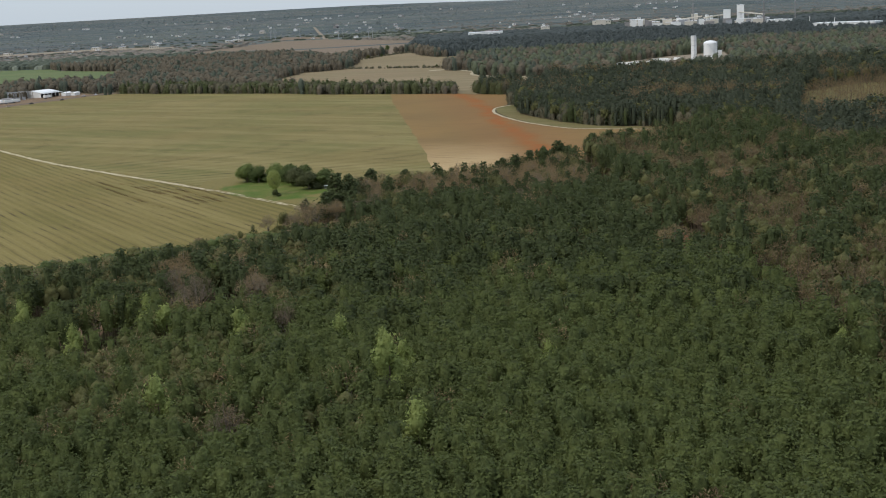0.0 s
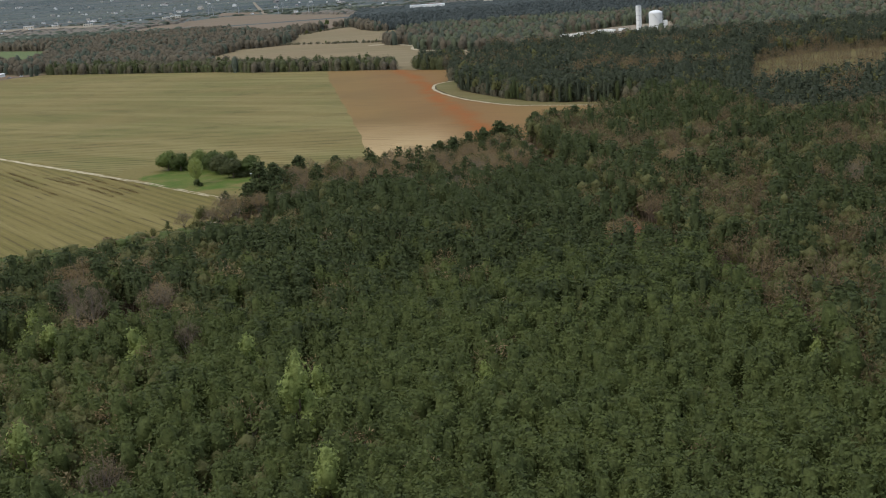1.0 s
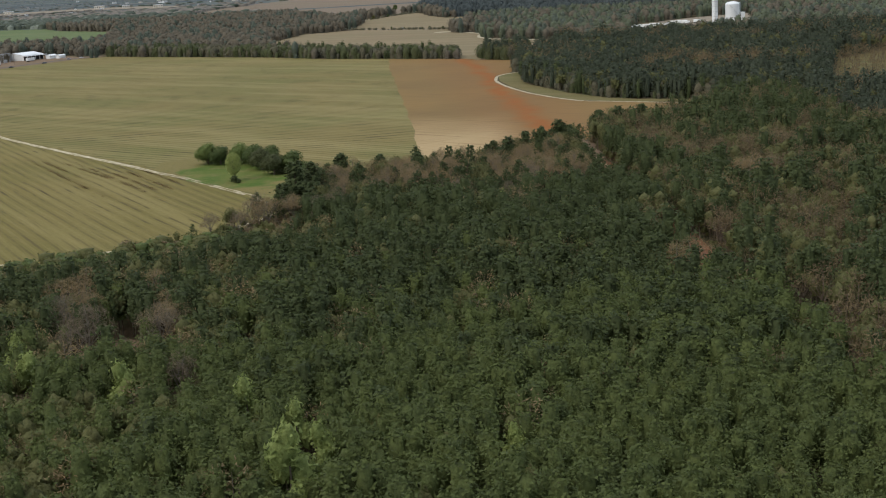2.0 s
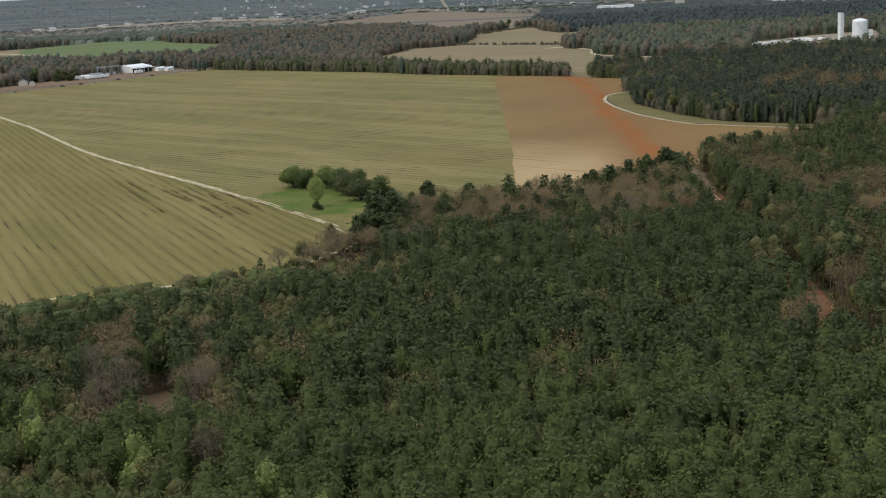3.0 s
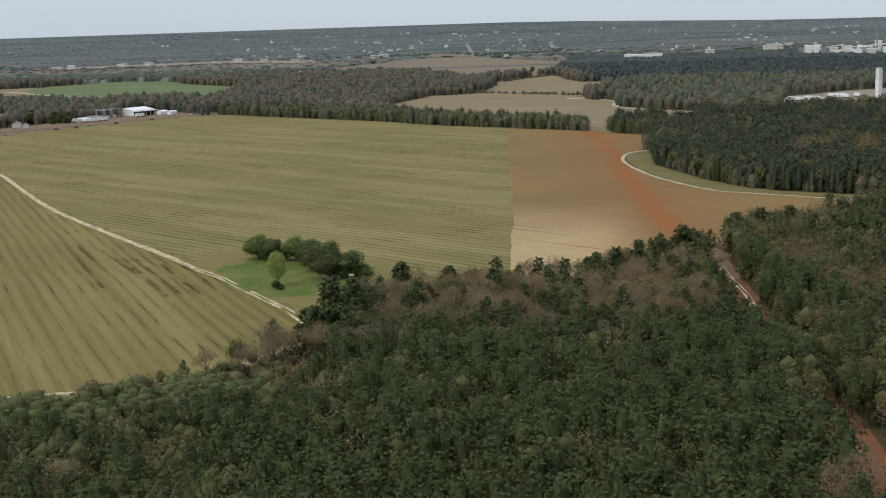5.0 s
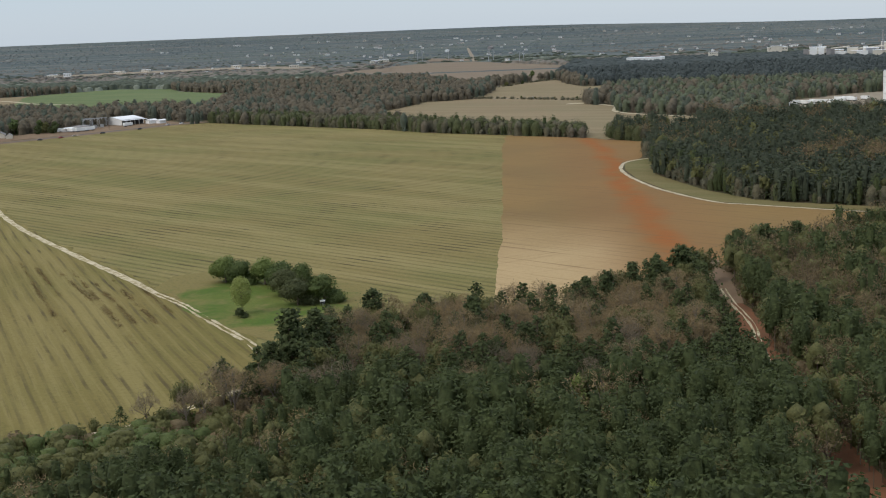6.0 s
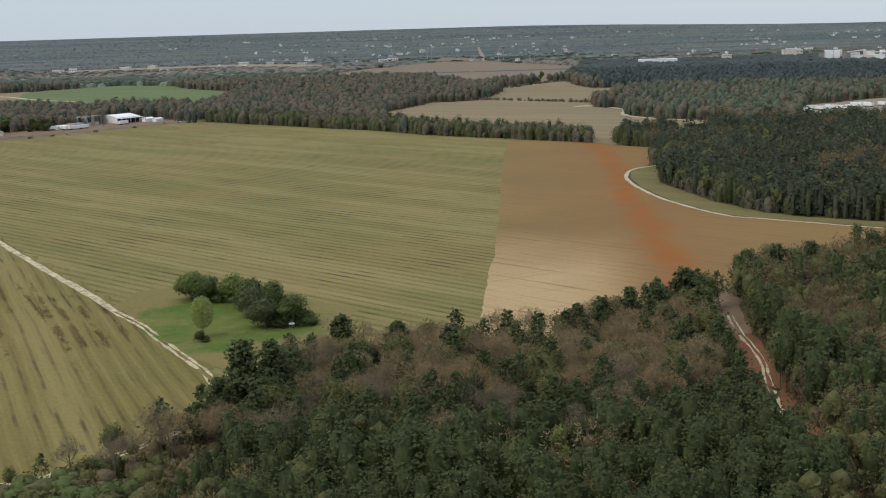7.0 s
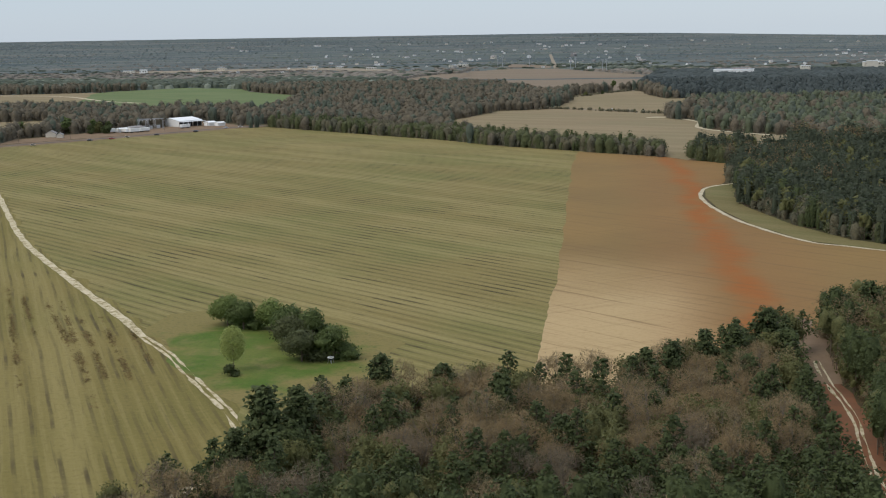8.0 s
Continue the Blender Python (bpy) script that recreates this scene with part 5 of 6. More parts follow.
# ---- dense hedges along the fields ----
HEDGE_END = [(50, 1124), (74, 1100), (86, 1104), (92, 1135), (84, 1165), (60, 1176), (50, 1170)]
WOOD_EDGE = [(66, 1000), (70, 960), (74, 905), (91, 846), (109, 810), (123, 796), (160, 776), (172, 790), (135, 815), (120, 830), (104, 862), (88, 910), (84, 960), (84, 1012)]
x, y = jittered(-320, 180, 770, 1430, 3.7)
front = inside(WOOD_EDGE, x, y)
keep = (inside(HEDGE, x, y) | inside(HEDGE_END, x, y) | front) & wooded(x, y)
x, y, front = x[keep], y[keep], front[keep]
dice = rng.uniform(0, 1, len(x)) + 0.5 * lay(x, y, 0.03, 77.0)
size = rng.uniform(0.6, 1.15, len(x))
low_bush = rng.uniform(0, 1, len(x)) < np.where(front, 0.6, 0.35)
size = np.where(low_bush, size * 0.5, size)
HEDGE_BARE = [join((far_shape(9.6, 3.2, 90, 0.58, 6, 3, 0.72)[0], bare_shape(50, 11.5, 3.0, 0.06)[0])) for _ in range(5)]
HEDGE_BARE = [(c, FAR_LEAF[0][1]) for c in HEDGE_BARE]
HEDGE_LEAF = [far_shape(10.0, 3.3, 100, 0.62, 6, 3, 0.75) for _ in range(5)]
HEDGE_PINE = [pine_shape(150, 12.5, 2.7, 0.55, 0.03, 0.14, 5, 3) for _ in range(4)]
a, c = (dice < 0.5) | front & (dice < 0.4), (dice > 0.95) | front & (dice > 0.62)
scatter("hedgerow_bare_trees", HEDGE_BARE, x[a], y[a], size[a], 1.35, [M["hedge"], M["bark"]], "grey-brown leafless trees of the hedgerow", "bare trees")
scatter("hedgerow_pines", HEDGE_PINE, x[c], y[c], size[c] * np.where(front[c], 1.05, 0.95), 1.1, [M["pine_dark"], M["bark"]], "dark pines of the hedgerow and wood edge", "pine trees")
a = ~a & ~c
scatter("hedgerow_budding_trees", HEDGE_LEAF, x[a], y[a], size[a], 1.35, [M["olive"], M["bark"]], "olive green trees of the hedgerow", "trees")

# ---- far woods up to the low hills ----
x, y = jittered(-2800, 1950, 2140, 4500, 13.5, 0.35)
r = np.hypot(x, y)
keep = in_sight(x, y) & (y > 2186) & (r < 4490)
x, y = x[keep], y[keep]
keep = wooded(x, y)
keep &= (np.hypot(x, y) < 2800 + 250 * lay(x * 0.4, y, 0.005, 67.0)) | (rng.uniform(0, 1, len(x)) < 0.22 + 0.4 * (lay(x * 0.3, y, 0.01, 68.0) > 0.15))
x, y = x[keep], y[keep]
r = np.hypot(x, y)
FAR_CLUMP = [far_shape(8.0, 5.4, 0, 1.6, 6, 2, 0.98, 0.06) for _ in range(8)]
strata = lay(x * 0.3, y, 0.0028, 63.0) + 0.4 * lay(x * 0.3, y, 0.008, 65.0)
dice = rng.uniform(0, 1, len(x))
darkwood = (y < 2753) & (x > -10 + (y - 2186) * 0.02)
cleared = (np.abs(strata - 0.03) < 0.03) & (lay(x * 0.15, y * 0.5, 0.006, 69.0) > -0.1) & ~darkwood & (r < 4000)
# past this distance most woods take the haze-blue colour
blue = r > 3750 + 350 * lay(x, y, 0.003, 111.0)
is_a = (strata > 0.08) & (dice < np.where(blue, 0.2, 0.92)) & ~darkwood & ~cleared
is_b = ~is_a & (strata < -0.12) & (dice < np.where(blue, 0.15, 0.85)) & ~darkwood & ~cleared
is_d = darkwood
is_c = ~is_a & ~is_b & ~is_d & ~cleared
size = rng.uniform(0.7, 1.3, len(x)) * np.clip(1.0 - (r - 2450) / 900, 0.14, 1)
spread = np.clip(1.5 + (r - 2450) / 200, 1.5, 5.0)
town = (lay(x * 0.6, y, 0.009, 101.0) > 0.12) & (np.abs(x + 0.08 * y) < 0.2 * y) & (r > 2850) & (r < 4000) & (dice < 0.55)
is_a, is_b, is_c = is_a & ~town, is_b & ~town, is_c & ~town
# nearer woods stay greener, the rest carry the painted haze
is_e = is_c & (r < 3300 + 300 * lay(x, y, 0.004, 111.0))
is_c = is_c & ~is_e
scatter("wooded_plain", FAR_CLUMP, x[is_e], y[is_e], size[is_e], spread[is_e], [M["pine_far"], M["bark"]], "woods of the far plain in hazy grey-green", "far woods")
scatter("far_woods", FAR_CLUMP, x[is_c], y[is_c], size[is_c], spread[is_c], [M["hazed_wood"], M["bark"]], "far woods in hazy blue-green reaching the horizon", "far woods")
scatter("far_bare_woods", FAR_CLUMP, x[is_a], y[is_a], size[is_a] * 0.85, spread[is_a], [M["hazed_brown"], M["bark"]], "leafless far woods in hazy grey-brown", "far woods")
scatter("far_budding_woods", FAR_CLUMP, x[is_b], y[is_b], size[is_b] * 0.85, spread[is_b], [M["hazed_green"], M["bark"]], "budding far woods in hazy olive green", "far woods")
scatter("far_dark_woods", FAR_CLUMP, x[is_d], y[is_d], size[is_d] * 1.1, 1.8, [M["pine_dark_hazed"], M["bark"]], "very dark pine plantation far off", "pine forest")

# ---- woods beside and behind ----
NEAR_BODY = [far_shape(12.4, 2.9, 6, 1.3, 5, 2) for _ in range(5)]
x, y = jittered(-230, 260, -160, 620, 7.4, 0.3)
keep = ~(in_sight(x, y) & (y > 164)) & wooded(x, y)
x, y = x[keep], y[keep]
scatter("forest_behind", NEAR_BODY, x, y, rng.uniform(0.85, 1.15, len(x)), 1.8, [M["pine"], M["bark"]], "dense dark green pines below and behind", "pine forest")
x, y = jittered(-850, 850, -650, 1030, 24, 0.35)
keep = ~in_sight(x, y) & wooded(x, y) & (np.hypot(x, y - 150) < 880) & ~((x > -230) & (x < 260) & (y > -160) & (y < 620))
x, y = x[keep], y[keep]
scatter("surrounding_woods", NEAR_BODY, x, y, rng.uniform(0.9, 1.2, len(x)), 4.4, [M["pine"], M["bark"]], "dense dark green forest all around", "pine forest")


# ---- hedges: bushes and small trees along roads ----
BUSH = [tree_thing("roadside_tree", leafy_shape(260, 6, 3.0, 0.9, 0.03, 6, 0.15), (M[k], M["bark"]), lab, "tree", "trees along the roads") for k, lab in (("leaf", "small dark green tree beside the road"), ("bud", "small olive green tree beside the road"), ("pine_dark", "small dark conifer beside the road"))]
for i, (px, py, s) in enumerate(((-35, 1635, 0.5), (1, 1604, 0.5), (9, 1596, 0.6), (-45, 2144, 1.6), (-68, 1916, 1.0), (-50, 1960, 0.8), (-499, 1326, 1.9), (-484, 1310, 1.7), (-474, 1322, 1.6), (-466, 1342, 2.2), (-440, 1348, 1.8), (-430, 1344, 1.8), (-449, 1357, 1.8), (-490, 1318, 1.8), (-444, 1340, 1.3), (80, 905, 0.7), (-20, 1618, 0.5), (24, 1584, 0.6))):
    ob = BUSH[i] if i < 3 else copy_thing(BUSH[i % 3], Matrix())
    ob.matrix_basis = pose(px, py, 0, 0, 0, 47 * i)
    ob.scale = (s, s, s)


# ---- buildings ----
def shed(name, m, w, d, eave, ridge, wall, roof, label, category, group="", bays=0, windows=0):
    """A building with a pitched roof; bays set dark panels for shaded openings in its front, windows pierce the long
    walls.
    """
    ob = thing(name, m, label, category, group)
    part("wall", gable_wall(w, d, eave, ridge), wall, ob)
    part("roof", gable(w, d, eave, ridge), roof, ob)
    for i in range(bays):
        bw = d / bays
        yy = -d / 2 + bw * (i + 0.5)
        # the wall stays closed; a near-black panel stands for the bay's inner shade
        part("doorway", boxes(((w / 2 + 0.02, yy, eave * 0.4), (0.12, bw * 0.78, eave * 0.78))), M["dark"], ob, "dark panel painted as the shade of an open doorway")
        part("post", boxes(((w / 2 + 0.2, yy - bw / 2, eave * 0.45), (0.4, 0.4, eave * 0.9))), M["white"], ob)
    for i in range(windows):
        yy = -d / 2 + d * (i + 0.5) / windows
        for s in (-1, 1):
            part("window", boxes(((s * w / 2, yy, eave * 0.55), (0.1, d / windows * 0.4, eave * 0.4))), M["glass"], ob, "dark window pane")
    return ob


def block(name, m, w, d, h, wall, roof, label, category, group="", rows=0, cols=0):
    """A flat-roofed building with a raised roof edge and rows of windows."""
    ob = thing(name, m, label, category, group)
    part("wall", boxes(((0, 0, h / 2), (w, d, h))), wall, ob)
    part("roof", boxes(((0, 0, h + 0.2), (w + 0.8, d + 0.8, 0.4))), roof, ob)
    for r in range(rows):
        for c in range(cols):
            part("window", boxes(((-w / 2 + w * (c + 0.5) / cols, -d / 2, h * (r + 0.6) / rows), (w / cols * 0.35, 0.2, h / rows * 0.25))), M["glass"], ob, "dark window")
    return ob


# the white farm building by the road, with its front open to the road
hall = shed("white_warehouse", pose(-400, 1434, 0, 0, 0, -31), 28, 26, 5.2, 7.4, M["white"], M["roofw"], "long white metal building with an open front", "building", bays=5)
part("canopy", boxes(((16.5, 0, 4.6), (6, 26, 0.3))), M["roofw"], hall, "white metal canopy")
for i in range(4):
    part("post", rods(((19, -12 + 8 * i, 0), (19, -12 + 8 * i, 4.5), 0.15, 0.15, 6)), M["steel"], hall, "steel canopy post")
shed("white_shed", pose(-372, 1433, 0, 0, 0, -31), 6, 9, 3.0, 4.0, M["white"], M["roofw"], "small white metal shed beside the warehouse", "shed", "white sheds")
shed("white_shed", pose(-362, 1431, 0, 0, 0, -31), 5, 8, 2.8, 3.6, M["white"], M["roofw"], "small white metal shed beside the warehouse", "shed", "white sheds")
shed("white_shed", pose(-418, 1372, 0, 0, 0, -31), 7, 13, 3.2, 4.2, M["white"], M["greyroof"], "white shed with a grey roof in the yard", "shed", "white sheds")
shed("white_shed", pose(-424, 1358, 0, 0, 0, -31), 5, 9, 2.8, 3.6, M["white"], M["roofw"], "small white metal shed by the road", "shed", "white sheds")
shed("roadside_house", pose(-464, 1309, 0, 0, 0, 20), 8, 12, 3.0, 5.2, M["cream"], M["greyroof"], "cream cottage with a grey roof among trees", "house", windows=3)
shed("roadside_house", pose(-452, 1300, 0, 0, 0, 20), 5, 7, 2.5, 4.0, M["cream"], M["greyroof"], "cream outbuilding with a grey roof", "shed")


def box_trailer(m, mat, label):
    ob = thing("box_trailer", m, label, "trailer", "trailers in the yards")
    part("body", boxes(((0, 0, 2.3), (2.5, 9.5, 2.6), 0, 0.06)), mat, ob)
    part("chassis", boxes(((0, 0, 0.9), (2.0, 9.3, 0.25))), M["rubber"], ob)
    for yy in (-3.6, -2.5, 3.4):
        for s in (-1, 1):
            part("wheel", rods(((s * 0.9, yy, 0.5), (s * 1.2, yy, 0.5), 0.5, 0.5, 12)), M["rubber"], ob)
    return ob


trailer = box_trailer(pose(-410, 1352, 0, 0, 0, -31), M["white"], "white box trailer standing in a yard")
for px, py, a in ((-405, 1362, -31), (-430, 1349, -28), (-384, 1402, -31), (-418, 1351, 50)):
    copy_thing(trailer, pose(px, py, 0, 0, 0, a))
for i in range(14):
    t = i / 13
    copy_thing(trailer, pose(206 + 70 * t + rng.normal(0, 5), 1380 + 62 * t + rng.normal(0, 9), 0, 0, 0, rng.uniform(20, 70)))


def substation(m):
    ob = thing("substation_frame", m, "grey steel lattice frame of a small substation", "substation", "substation frames")
    for s in (-1, 1):
        for a in (-0.5, 0.5):
            part("leg", rods(((s * 4 + a, 0, 0), (s * 4 + a * 0.5, 0, 9), 0.14, 0.1, 5)), M["steel"], ob)
        for k in range(5):
            part("brace", rods(((s * 4 - 0.5, 0, 1.6 * k + 0.3), (s * 4 + 0.5, 0, 1.6 * k + 1.7), 0.07, 0.07, 4)), M["steel"], ob)
    part("crossbeam", boxes(((0, 0, 9), (10, 0.4, 0.5))), M["steel"], ob)
    for k in range(3):
        part("insulator", rods(((-3 + 3 * k, 0, 8.8), (-3 + 3 * k, 0, 7.4), 0.18, 0.12, 6)), M["white"], ob)
    part("transformer", boxes(((0, 2.5, 1.6), (3.2, 2.2, 3.0), 0, 0.1)), M["steel"], ob, "grey transformer housing")
    return ob


sub = substation(pose(-413, 1378, 0, 0, 0, 20))
for px, py in ((-410, 1388), (-407, 1398), (-417, 1390)):
    copy_thing(sub, pose(px, py, 0, 0, 0, 20))


# ---- vehicles ----
def car(m, paint, label, group="cars on the roads"):
    """A saloon or pickup of plain shape: body, cabin, windows, wheels, lights."""
    ob = thing("car", m, label, "car", group)
    part("body", boxes(((0, 0, 0.62), (1.75, 4.4, 0.62), 0, 0.12)), paint, ob)
    bm = boxes(((0, -0.25, 1.2), (1.5, 2.3, 0.6), 0, 0.06))
    for v in bm.verts:
        if v.co.z > 1.3:
            v.co.x *= 0.84
            v.co.y = -0.25 + (v.co.y + 0.25) * 0.7
    part("cabin", bm, M["glass"], ob, "dark glazed cabin")
    part("roof", boxes(((0, -0.25, 1.52), (1.2, 1.55, 0.06), 0, 0.02)), paint, ob)
    for sx in (-1, 1):
        for yy in (-1.4, 1.35):
            w = part("wheel", rods(((sx * 0.72, yy, 0.33), (sx * 0.92, yy, 0.33), 0.33, 0.33, 14)), M["rubber"], ob)
            part("rim", rods(((sx * 0.9, yy, 0.33), (sx * 0.935, yy, 0.33), 0.2, 0.2, 10)), M["steel"], w)
        part("headlight", boxes(((sx * 0.6, 2.2, 0.7), (0.35, 0.06, 0.16))), M["white"], ob, "clear headlight")
        part("taillight", boxes(((sx * 0.65, -2.2, 0.75), (0.3, 0.06, 0.16))), M["car_red"], ob, "red taillight")
    return ob


for px, py, paint, lab in ((-436, 1221, "car_tan", "tan car on the country road"), (-411, 1266, "car_black", "black car on the country road"), (-400, 1283, "car_red", "red car on the country road"), (-393, 1296, "car_tan", "tan car on the country road"),
                           (-378, 1321, "car_black", "black car on the country road"), (-357, 1356, "car_black", "dark car on the country road"), (-336, 1410, "car_white", "white car parked at the field's corner"), (-345, 1398, "car_silver", "silver car at the field's corner")):
    car(pose(px, py, 0.18, 0, 0, -31), M[paint], lab)
car(pose(-23, 1631, 0.14, 0, 0, 52), M["car_white"], "white car on the gravel farm road")


# ---- silo, tank and the industrial plant ----
def silo(m, r, h, label, name="silo"):
    ob = thing(name, m, label, "silo")
    part("shell", rods(((0, 0, 0), (0, 0, h), r, r, 32)), M["white"], ob)
    part("cap", rods(((0, 0, h), (0, 0, h + r * 0.25), r * 1.03, r * 0.7, 32)), M["roofw"], ob)
    for k in range(1, 6):
        part("hoop", rods(((0, 0, h * k / 6), (0, 0, h * k / 6 + 0.18), r + 0.08, r + 0.08, 32)), M["steel"], ob)
    part("ladder", boxes(((-0.3, -r - 0.25, h / 2), (0.08, 0.08, h)), ((0.3, -r - 0.25, h / 2), (0.08, 0.08, h)), *[((0, -r - 0.25, 0.6 + 1.2 * i), (0.6, 0.06, 0.06)) for i in range(int(h / 1.2))]), M["steel"], ob)
    part("rail", rods(((0, 0, h + 0.9), (0, 0, h + 1.0), r + 0.1, r + 0.1, 24)), M["steel"], ob)
    return ob


silo(pose(283, 1367, 0), 2.8, 28.2, "tall slim white silo standing in the forest")


def dome_tank(m, r, h):
    ob = thing("storage_tank", m, "broad white storage tank with a domed roof", "tank")
    part("shell", rods(((0, 0, 0), (0, 0, h), r, r, 40)), M["white"], ob)
    bm = bmesh.new()
    bmesh.ops.create_uvsphere(bm, u_segments=32, v_segments=16, radius=1.0, matrix=Matrix.Translation((0, 0, h)) @ Matrix.Diagonal((r * 1.01, r * 1.01, r * 0.42, 1)))
    bmesh.ops.delete(bm, geom=[v for v in bm.verts if v.co.z < h - 0.01], context="VERTS")
    part("dome", bm, M["roofw"], ob)
    part("stair", boxes(*[((math.cos(0.14 * i) * (r + 0.5), math.sin(0.14 * i) * -(r + 0.5), 0.5 + h * i / 16), (1.0, 1.0, 0.15)) for i in range(16)]), M["steel"], ob, "grey spiral stair")
    part("pipe", rods(((r + 0.8, 0, 0), (r + 0.8, 0, h + 1), 0.3, 0.3, 8), ((r + 0.8, 0, h + 1), (0, 0, h + r * 0.42), 0.3, 0.3, 8)), M["steel"], ob)
    part("annex", boxes(((r + 2.5, -2, h * 0.3), (4, 4, h * 0.6))), M["white"], ob)
    return ob


dome_tank(pose(305, 1391, 0), 6.8, 19.0)


def chimney(m, h, r, label):
    ob = thing("chimney_stack", m, label, "chimney", "chimneys of the plant")
    part("shaft", rods(((0, 0, 0), (0, 0, h), r, r * 0.7, 16)), M["greyroof"], ob)
    for k in (0.35, 0.65, 0.95):
        part("platform", rods(((0, 0, h * k), (0, 0, h * k + 0.4), r * 1.5, r * 1.5, 16)), M["steel"], ob)
    return ob


chimney(pose(495, 2398.5, 0, 0, 0, 0), 45.2, 1.5, "tall dark chimney of the industrial plant")
chimney(pose(574.2, 2217.6, 0, 0, 0, 0), 45.2, 1.5, "tall dark chimney of the industrial plant")
chimney(pose(670.5, 2376, 0, 0, 0, 0), 40.7, 1.3, "tall dark chimney of the industrial plant")
block("process_tower", pose(546.3, 2360.7, 0, 0, 0, -14), 12.2, 14, 30.8, M["white"], M["roofw"], "white windowless process tower of the plant", "tower", "towers of the plant")
block("process_tower", pose(567.9, 2351.7, 0, 0, 0, -14), 12.2, 14, 38, M["white"], M["roofw"], "tallest white process tower of the plant", "tower", "towers of the plant")
block("factory_hall", pose(421.2, 2474.1, 0, 0, 0, -10), 54, 30, 14, M["cream"], M["roofw"], "cream factory hall with a pale roof", "factory", "halls of the plant")
block("factory_hall", pose(409.5, 2488.5, 0, 0, 0, -10), 27, 20, 19, M["cream"], M["roofw"], "high cream factory block with a pale roof", "factory", "halls of the plant")
block("factory_hall", pose(490.5, 2401.2, 0, 0, 0, -12), 86.4, 30, 13.5, M["cream"], M["roofw"], "long cream factory hall with a pale roof", "factory", "halls of the plant")
block("factory_hall", pose(475.2, 2385, 0, 0, 0, -12), 21.6, 20, 17.5, M["cream"], M["roofw"], "cream factory block behind the trees", "factory", "halls of the plant")
block("factory_hall", pose(504, 2430, 0, 0, 0, -12), 11, 12, 25, M["cream"], M["roofw"], "square cream factory tower block", "factory", "halls of the plant")
block("factory_hall", pose(589.5, 2331, 0, 0, 0, -14), 45, 22, 14.5, M["cream"], M["roofw"], "cream factory hall beside the towers", "factory", "halls of the plant")
block("factory_hall", pose(601.2, 2223, 0, 0, 0, -20), 39.6, 22, 13, M["white"], M["roofw"], "low white factory hall", "factory", "halls of the plant")
block("factory_hall", pose(377.1, 2744.1, 0, 0, 0, -8), 19.8, 16, 16.4, M["cream"], M["roofw"], "small cream building near the plant", "factory", "halls of the plant")
PLANT = (("cream", "roofw", "cream annex with a pale roof"), ("greyroof", "greyroof", "grey process annex"), ("white", "roofw", "white annex with a pale roof"), ("steel", "greyroof", "steel-clad annex with a grey roof"))
for i in range(26):
    t = (i + rng.uniform(0.1, 0.9)) / 26
    wall, roof, lab = PLANT[int(rng.integers(0, 4))]
    px, py = 392 + 214 * t + rng.normal(0, 4), 2478 - 250 * t + rng.normal(0, 12)
    block("plant_annex", pose(px, py, 0, 0, 0, -12 + rng.normal(0, 3)), rng.uniform(6, 18), rng.uniform(8, 14), rng.uniform(12, 19), M[wall], M[roof], lab + " at the plant", "building", "annexes of the plant")


def conveyor(m, length, h):
    """A sloping pipe bridge on trestles."""
    ob = thing("pipe_bridge", m, "pale sloping pipe bridge between plant buildings", "pipe bridge", "pipe bridges of the plant")
    part("bridge", rods(((-length / 2, 0, h), (length / 2, 0, h * 1.3), 1.1, 1.1, 6)), M["cream"], ob)
    for k in range(4):
        u = -0.42 + 0.28 * k
        part("trestle", rods(((u * length, 0, 0), (u * length, 0, h * (1.15 + 0.3 * u)), 0.5, 0.4, 6)), M["steel"], ob)
    return ob


for px, py, ln, h, a in ((480, 2400, 60, 16, -14), (528, 2372, 40, 18, -12), (585, 2340, 44, 20, 168), (430, 2450, 46, 15, -16)):
    conveyor(pose(px, py, 0, 0, 0, a), ln, h)
for px, py, rr, h in ((468, 2396, 4, 20), (517, 2388, 3.2, 23), (524, 2384, 3.2, 21), (592, 2318, 4, 18)):
    ob = silo(pose(px, py, 0), rr, h, "pale process vessel of the plant", "process_vessel")
block("long_warehouse", pose(617.4, 1922.4, 0, 0, 0, -43), 93.6, 26, 13.7, M["white"], M["roofw"], "very long low white warehouse in the forest", "warehouse", "", 1, 14)
for px, py, h in ((610, 2081, 20), (616, 1976, 20)):
    ob = thing("light_mast", pose(px, py, 0), "pale light mast beside the long warehouse", "mast", "light masts")
    part("mast", rods(((0, 0, 0), (0, 0, h), 0.5, 0.35, 8)), M["white"], ob)
    part("lamp_head", boxes(((0, 0, h), (2.4, 0.8, 0.5))), M["steel"], ob)
block("long_warehouse", pose(130.5, 2508.3, 0, 0, 0, -5), 63, 30, 11.5, M["white"], M["roofw"], "long white warehouse beyond the dark wood", "warehouse", "", 1, 10)
block("office_block", pose(144, 2547, 0, 0, 0, -5), 27, 16, 12.5, M["brick"], M["greyroof"], "dark brick block behind the white warehouse", "building", "", 2, 6)
block("office_block", pose(249.3, 2588.4, 0, 0, 0, 5), 14.4, 14, 14, M["cream"], M["roofw"], "cream office block in the woods", "building", "", 3, 4)
block("office_block", pose(382.5, 2770.2, 0, 0, 0, 5), 34.2, 18, 14, M["cream"], M["roofw"], "cream block of the plant's edge", "building", "", 2, 6)
block("office_block", pose(-1010, 2830, 4, 0, 0, 15), 14, 12, 8, M["white"], M["roofw"], "small white building by the clearing", "building", "", 1, 3)
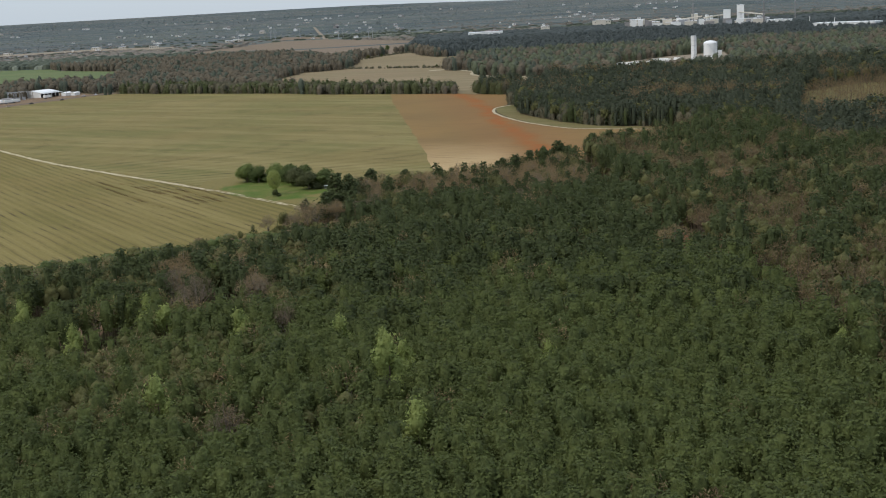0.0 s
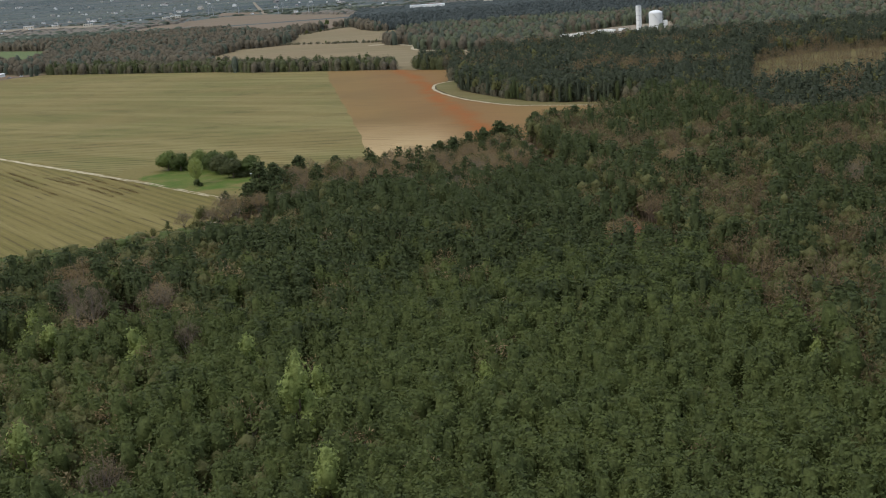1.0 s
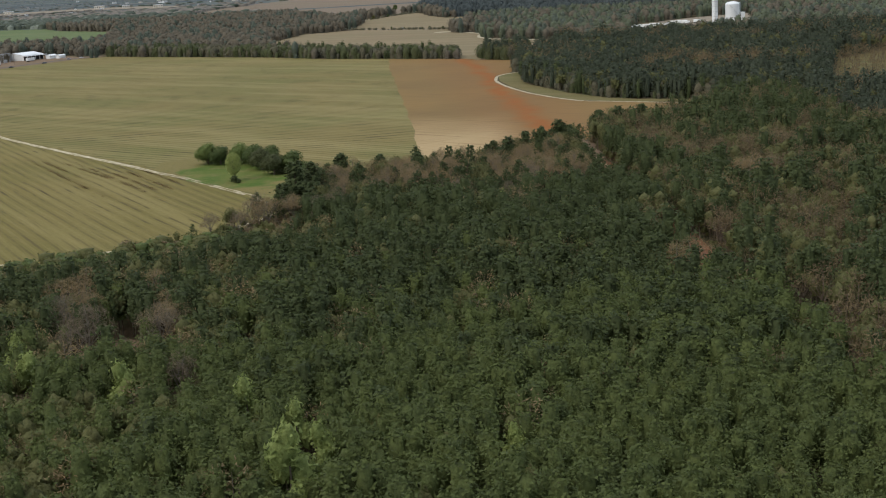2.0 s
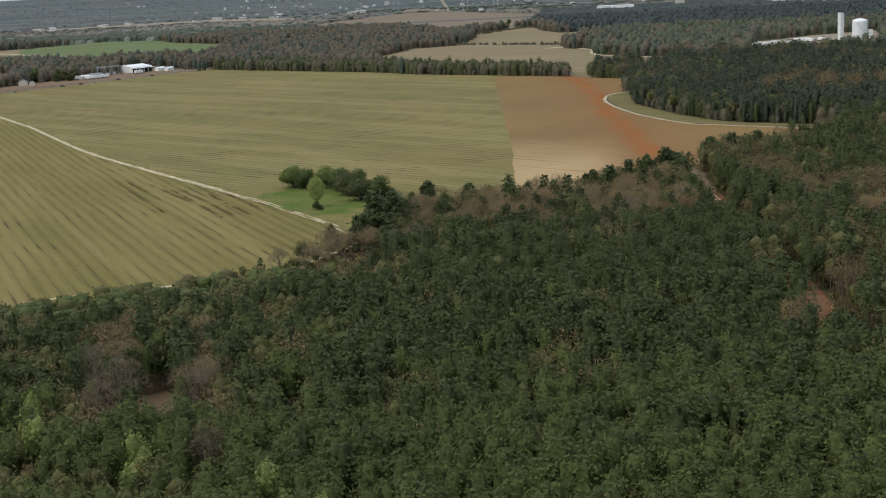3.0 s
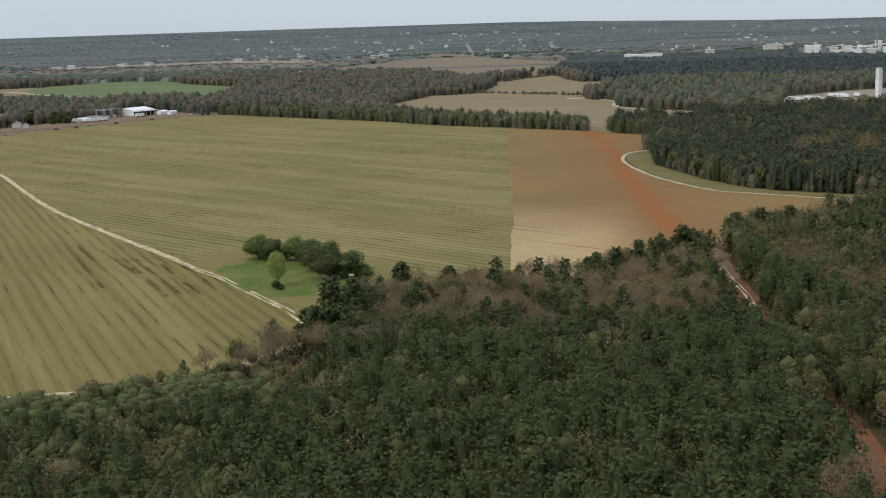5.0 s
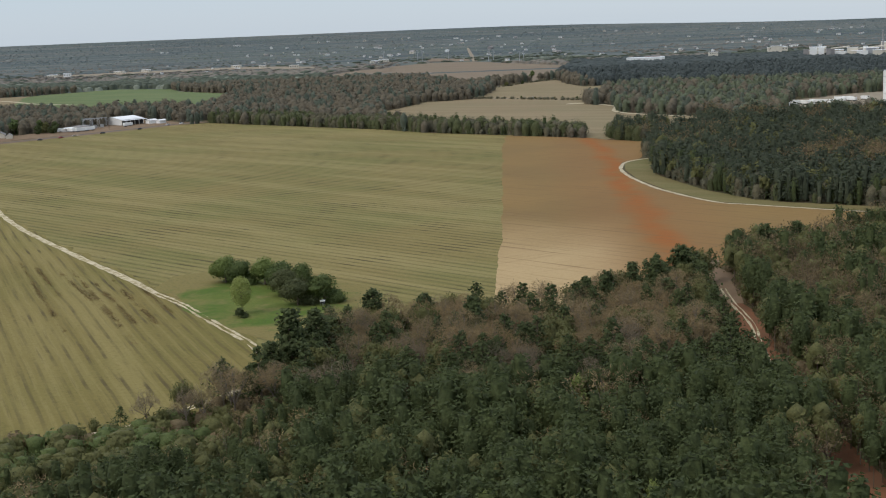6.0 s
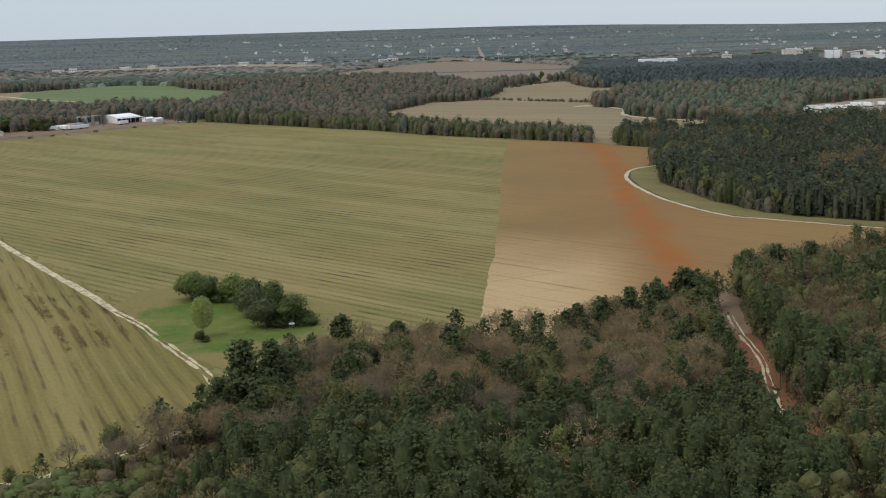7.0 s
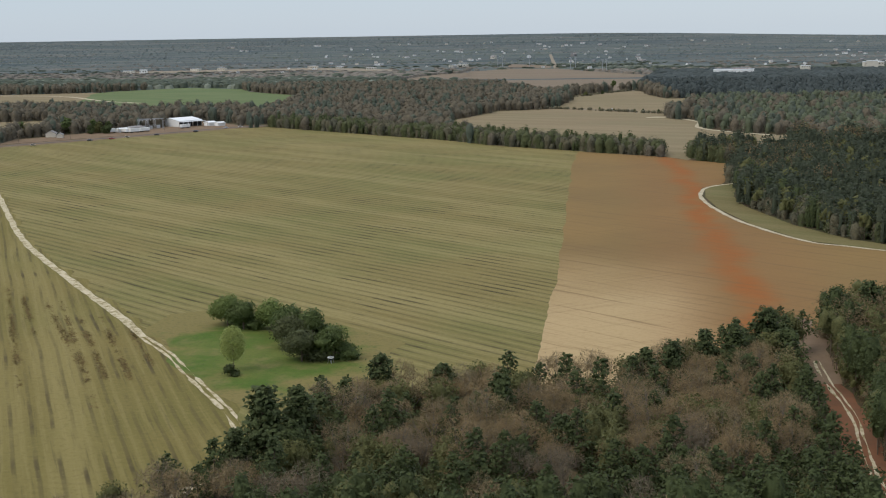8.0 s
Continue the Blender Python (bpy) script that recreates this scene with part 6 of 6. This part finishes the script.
for px, py in ((-1035, 2818), (-880, 2930), (-930, 2910), (-640, 2960), (-700, 2975), (-560, 2900), (-412, 3010), (-395, 3025)):
    block("white_building", pose(px, py, float(land(px, py)), 0, 0, rng.uniform(-20, 20)), rng.uniform(14, 26), 12, rng.uniform(4, 6), M["cream"], M["roofw"], "low pale building beside the cleared ground", "building", "pale buildings near the town", 1, 4)


# ---- poles and pylons ----
def pylon(m, h):
    ob = thing("power_pole", m, "pale steel power line pole with cross arms", "pylon", "power line poles")
    part("pole", rods(((0, 0, 0), (0, 0, h), 0.55, 0.3, 8)), M["steel"], ob)
    for k in (0.98, 0.88, 0.78):
        part("cross_arm", boxes(((0, 0, h * k), (5.5, 0.3, 0.3))), M["steel"], ob)
        for s in (-1, 1):
            part("insulator", rods(((s * 2.6, 0, h * k), (s * 2.6, 0, h * k - 1.2), 0.12, 0.12, 6)), M["white"], ob)
    return ob


first = pylon(pose(-164, 2897, 3), 23)
for px, py in ((-154, 2893), (-95, 2761), (-87, 2760), (-322, 3021), (-256, 3009), (-396, 3032), (-312, 3018)):
    copy_thing(first, pose(px, py, float(land(px, py)), 0, 0, rng.uniform(-15, 15)))


def utility_pole(m):
    ob = thing("utility_pole", m, "brown wooden utility pole with one cross arm", "pole", "utility poles")
    part("pole", rods(((0, 0, 0), (0, 0, 10), 0.16, 0.11, 8)), M["pole"], ob)
    part("cross_arm", boxes(((0, 0, 9.2), (2.2, 0.12, 0.14))), M["pole"], ob)
    for s in (-0.9, 0, 0.9):
        part("insulator", rods(((s, 0, 9.25), (s, 0, 9.5), 0.06, 0.05, 6)), M["white"], ob)
    return ob


first = utility_pole(pose(-101, 1641, 0))
for i in range(7):
    copy_thing(first, pose(-341 - 24 * i, 1447 - 40 * i, 0, 0, 0, 30))


# ---- houses of the town ----
def house(m, wall, label):
    ob = shed("town_house", m, 9, 13, 4.5, 7.5, wall, M["greyroof"], label, "house", "houses of the town", windows=3)
    part("chimney", boxes(((1.5, 2, 7.2), (0.8, 0.8, 2.2))), M["brick"], ob)
    return ob


proto = [house(pose(-300, 3400, float(land(-300, 3400)), 0, 0, 10), M["white"], "small white town house with a grey roof"), house(pose(-380, 3380, float(land(-380, 3380)), 0, 0, 60), M["cream"], "small cream town house with a grey roof"), house(pose(-200, 3450, float(land(-200, 3450)), 0, 0, -30), M["greyroof"], "small grey town house with a grey roof")]
count = 0
while count < 170:
    a, r = rng.uniform(-0.3, 0.2), rng.uniform(2880, 4150)
    px, py = r * math.sin(a), r * math.cos(a)
    if noise.noise((px * 0.6 * 0.009, py * 0.009, 101.0)) < 0.15:
        continue
    count += 1
    s = rng.uniform(0.34, 0.62)
    ob = copy_thing(proto[count % 3 if rng.uniform() < 0.5 else 0], pose(px, py, float(land(px, py)), 0, 0, rng.uniform(0, 180)))
    ob.scale = (s, s * rng.uniform(0.9, 1.5), s)

# ---- a small feeder on legs beside the clump ----
feeder = thing("game_feeder", pose(-42.2, 598.5, 0), "small game feeder with a pale rim on legs", "feeder")
part("drum", rods(((0, 0, 0.9), (0, 0, 1.5), 0.5, 0.55, 16)), M["dark"], feeder)
bm = bmesh.new()
ring = [bmesh.ops.create_circle(bm, segments=20, radius=rr, matrix=Matrix.Translation((0, 0, zz)))["verts"] for rr, zz in ((0.85, 1.5), (0.85, 1.72), (0.6, 1.72), (0.6, 1.5))]
for a, b in zip(ring, ring[1:] + ring[:1]):
    for k in range(20):
        bm.faces.new((a[k], a[(k + 1) % 20], b[(k + 1) % 20], b[k]))
part("rim", bm, M["white"], feeder)
for k in range(4):
    a = k * math.pi / 2 + 0.4
    part("leg", rods(((math.cos(a) * 0.8, math.sin(a) * 0.8, 0), (math.cos(a) * 0.45, math.sin(a) * 0.45, 1.55), 0.05, 0.05, 6)), M["steel"], feeder)
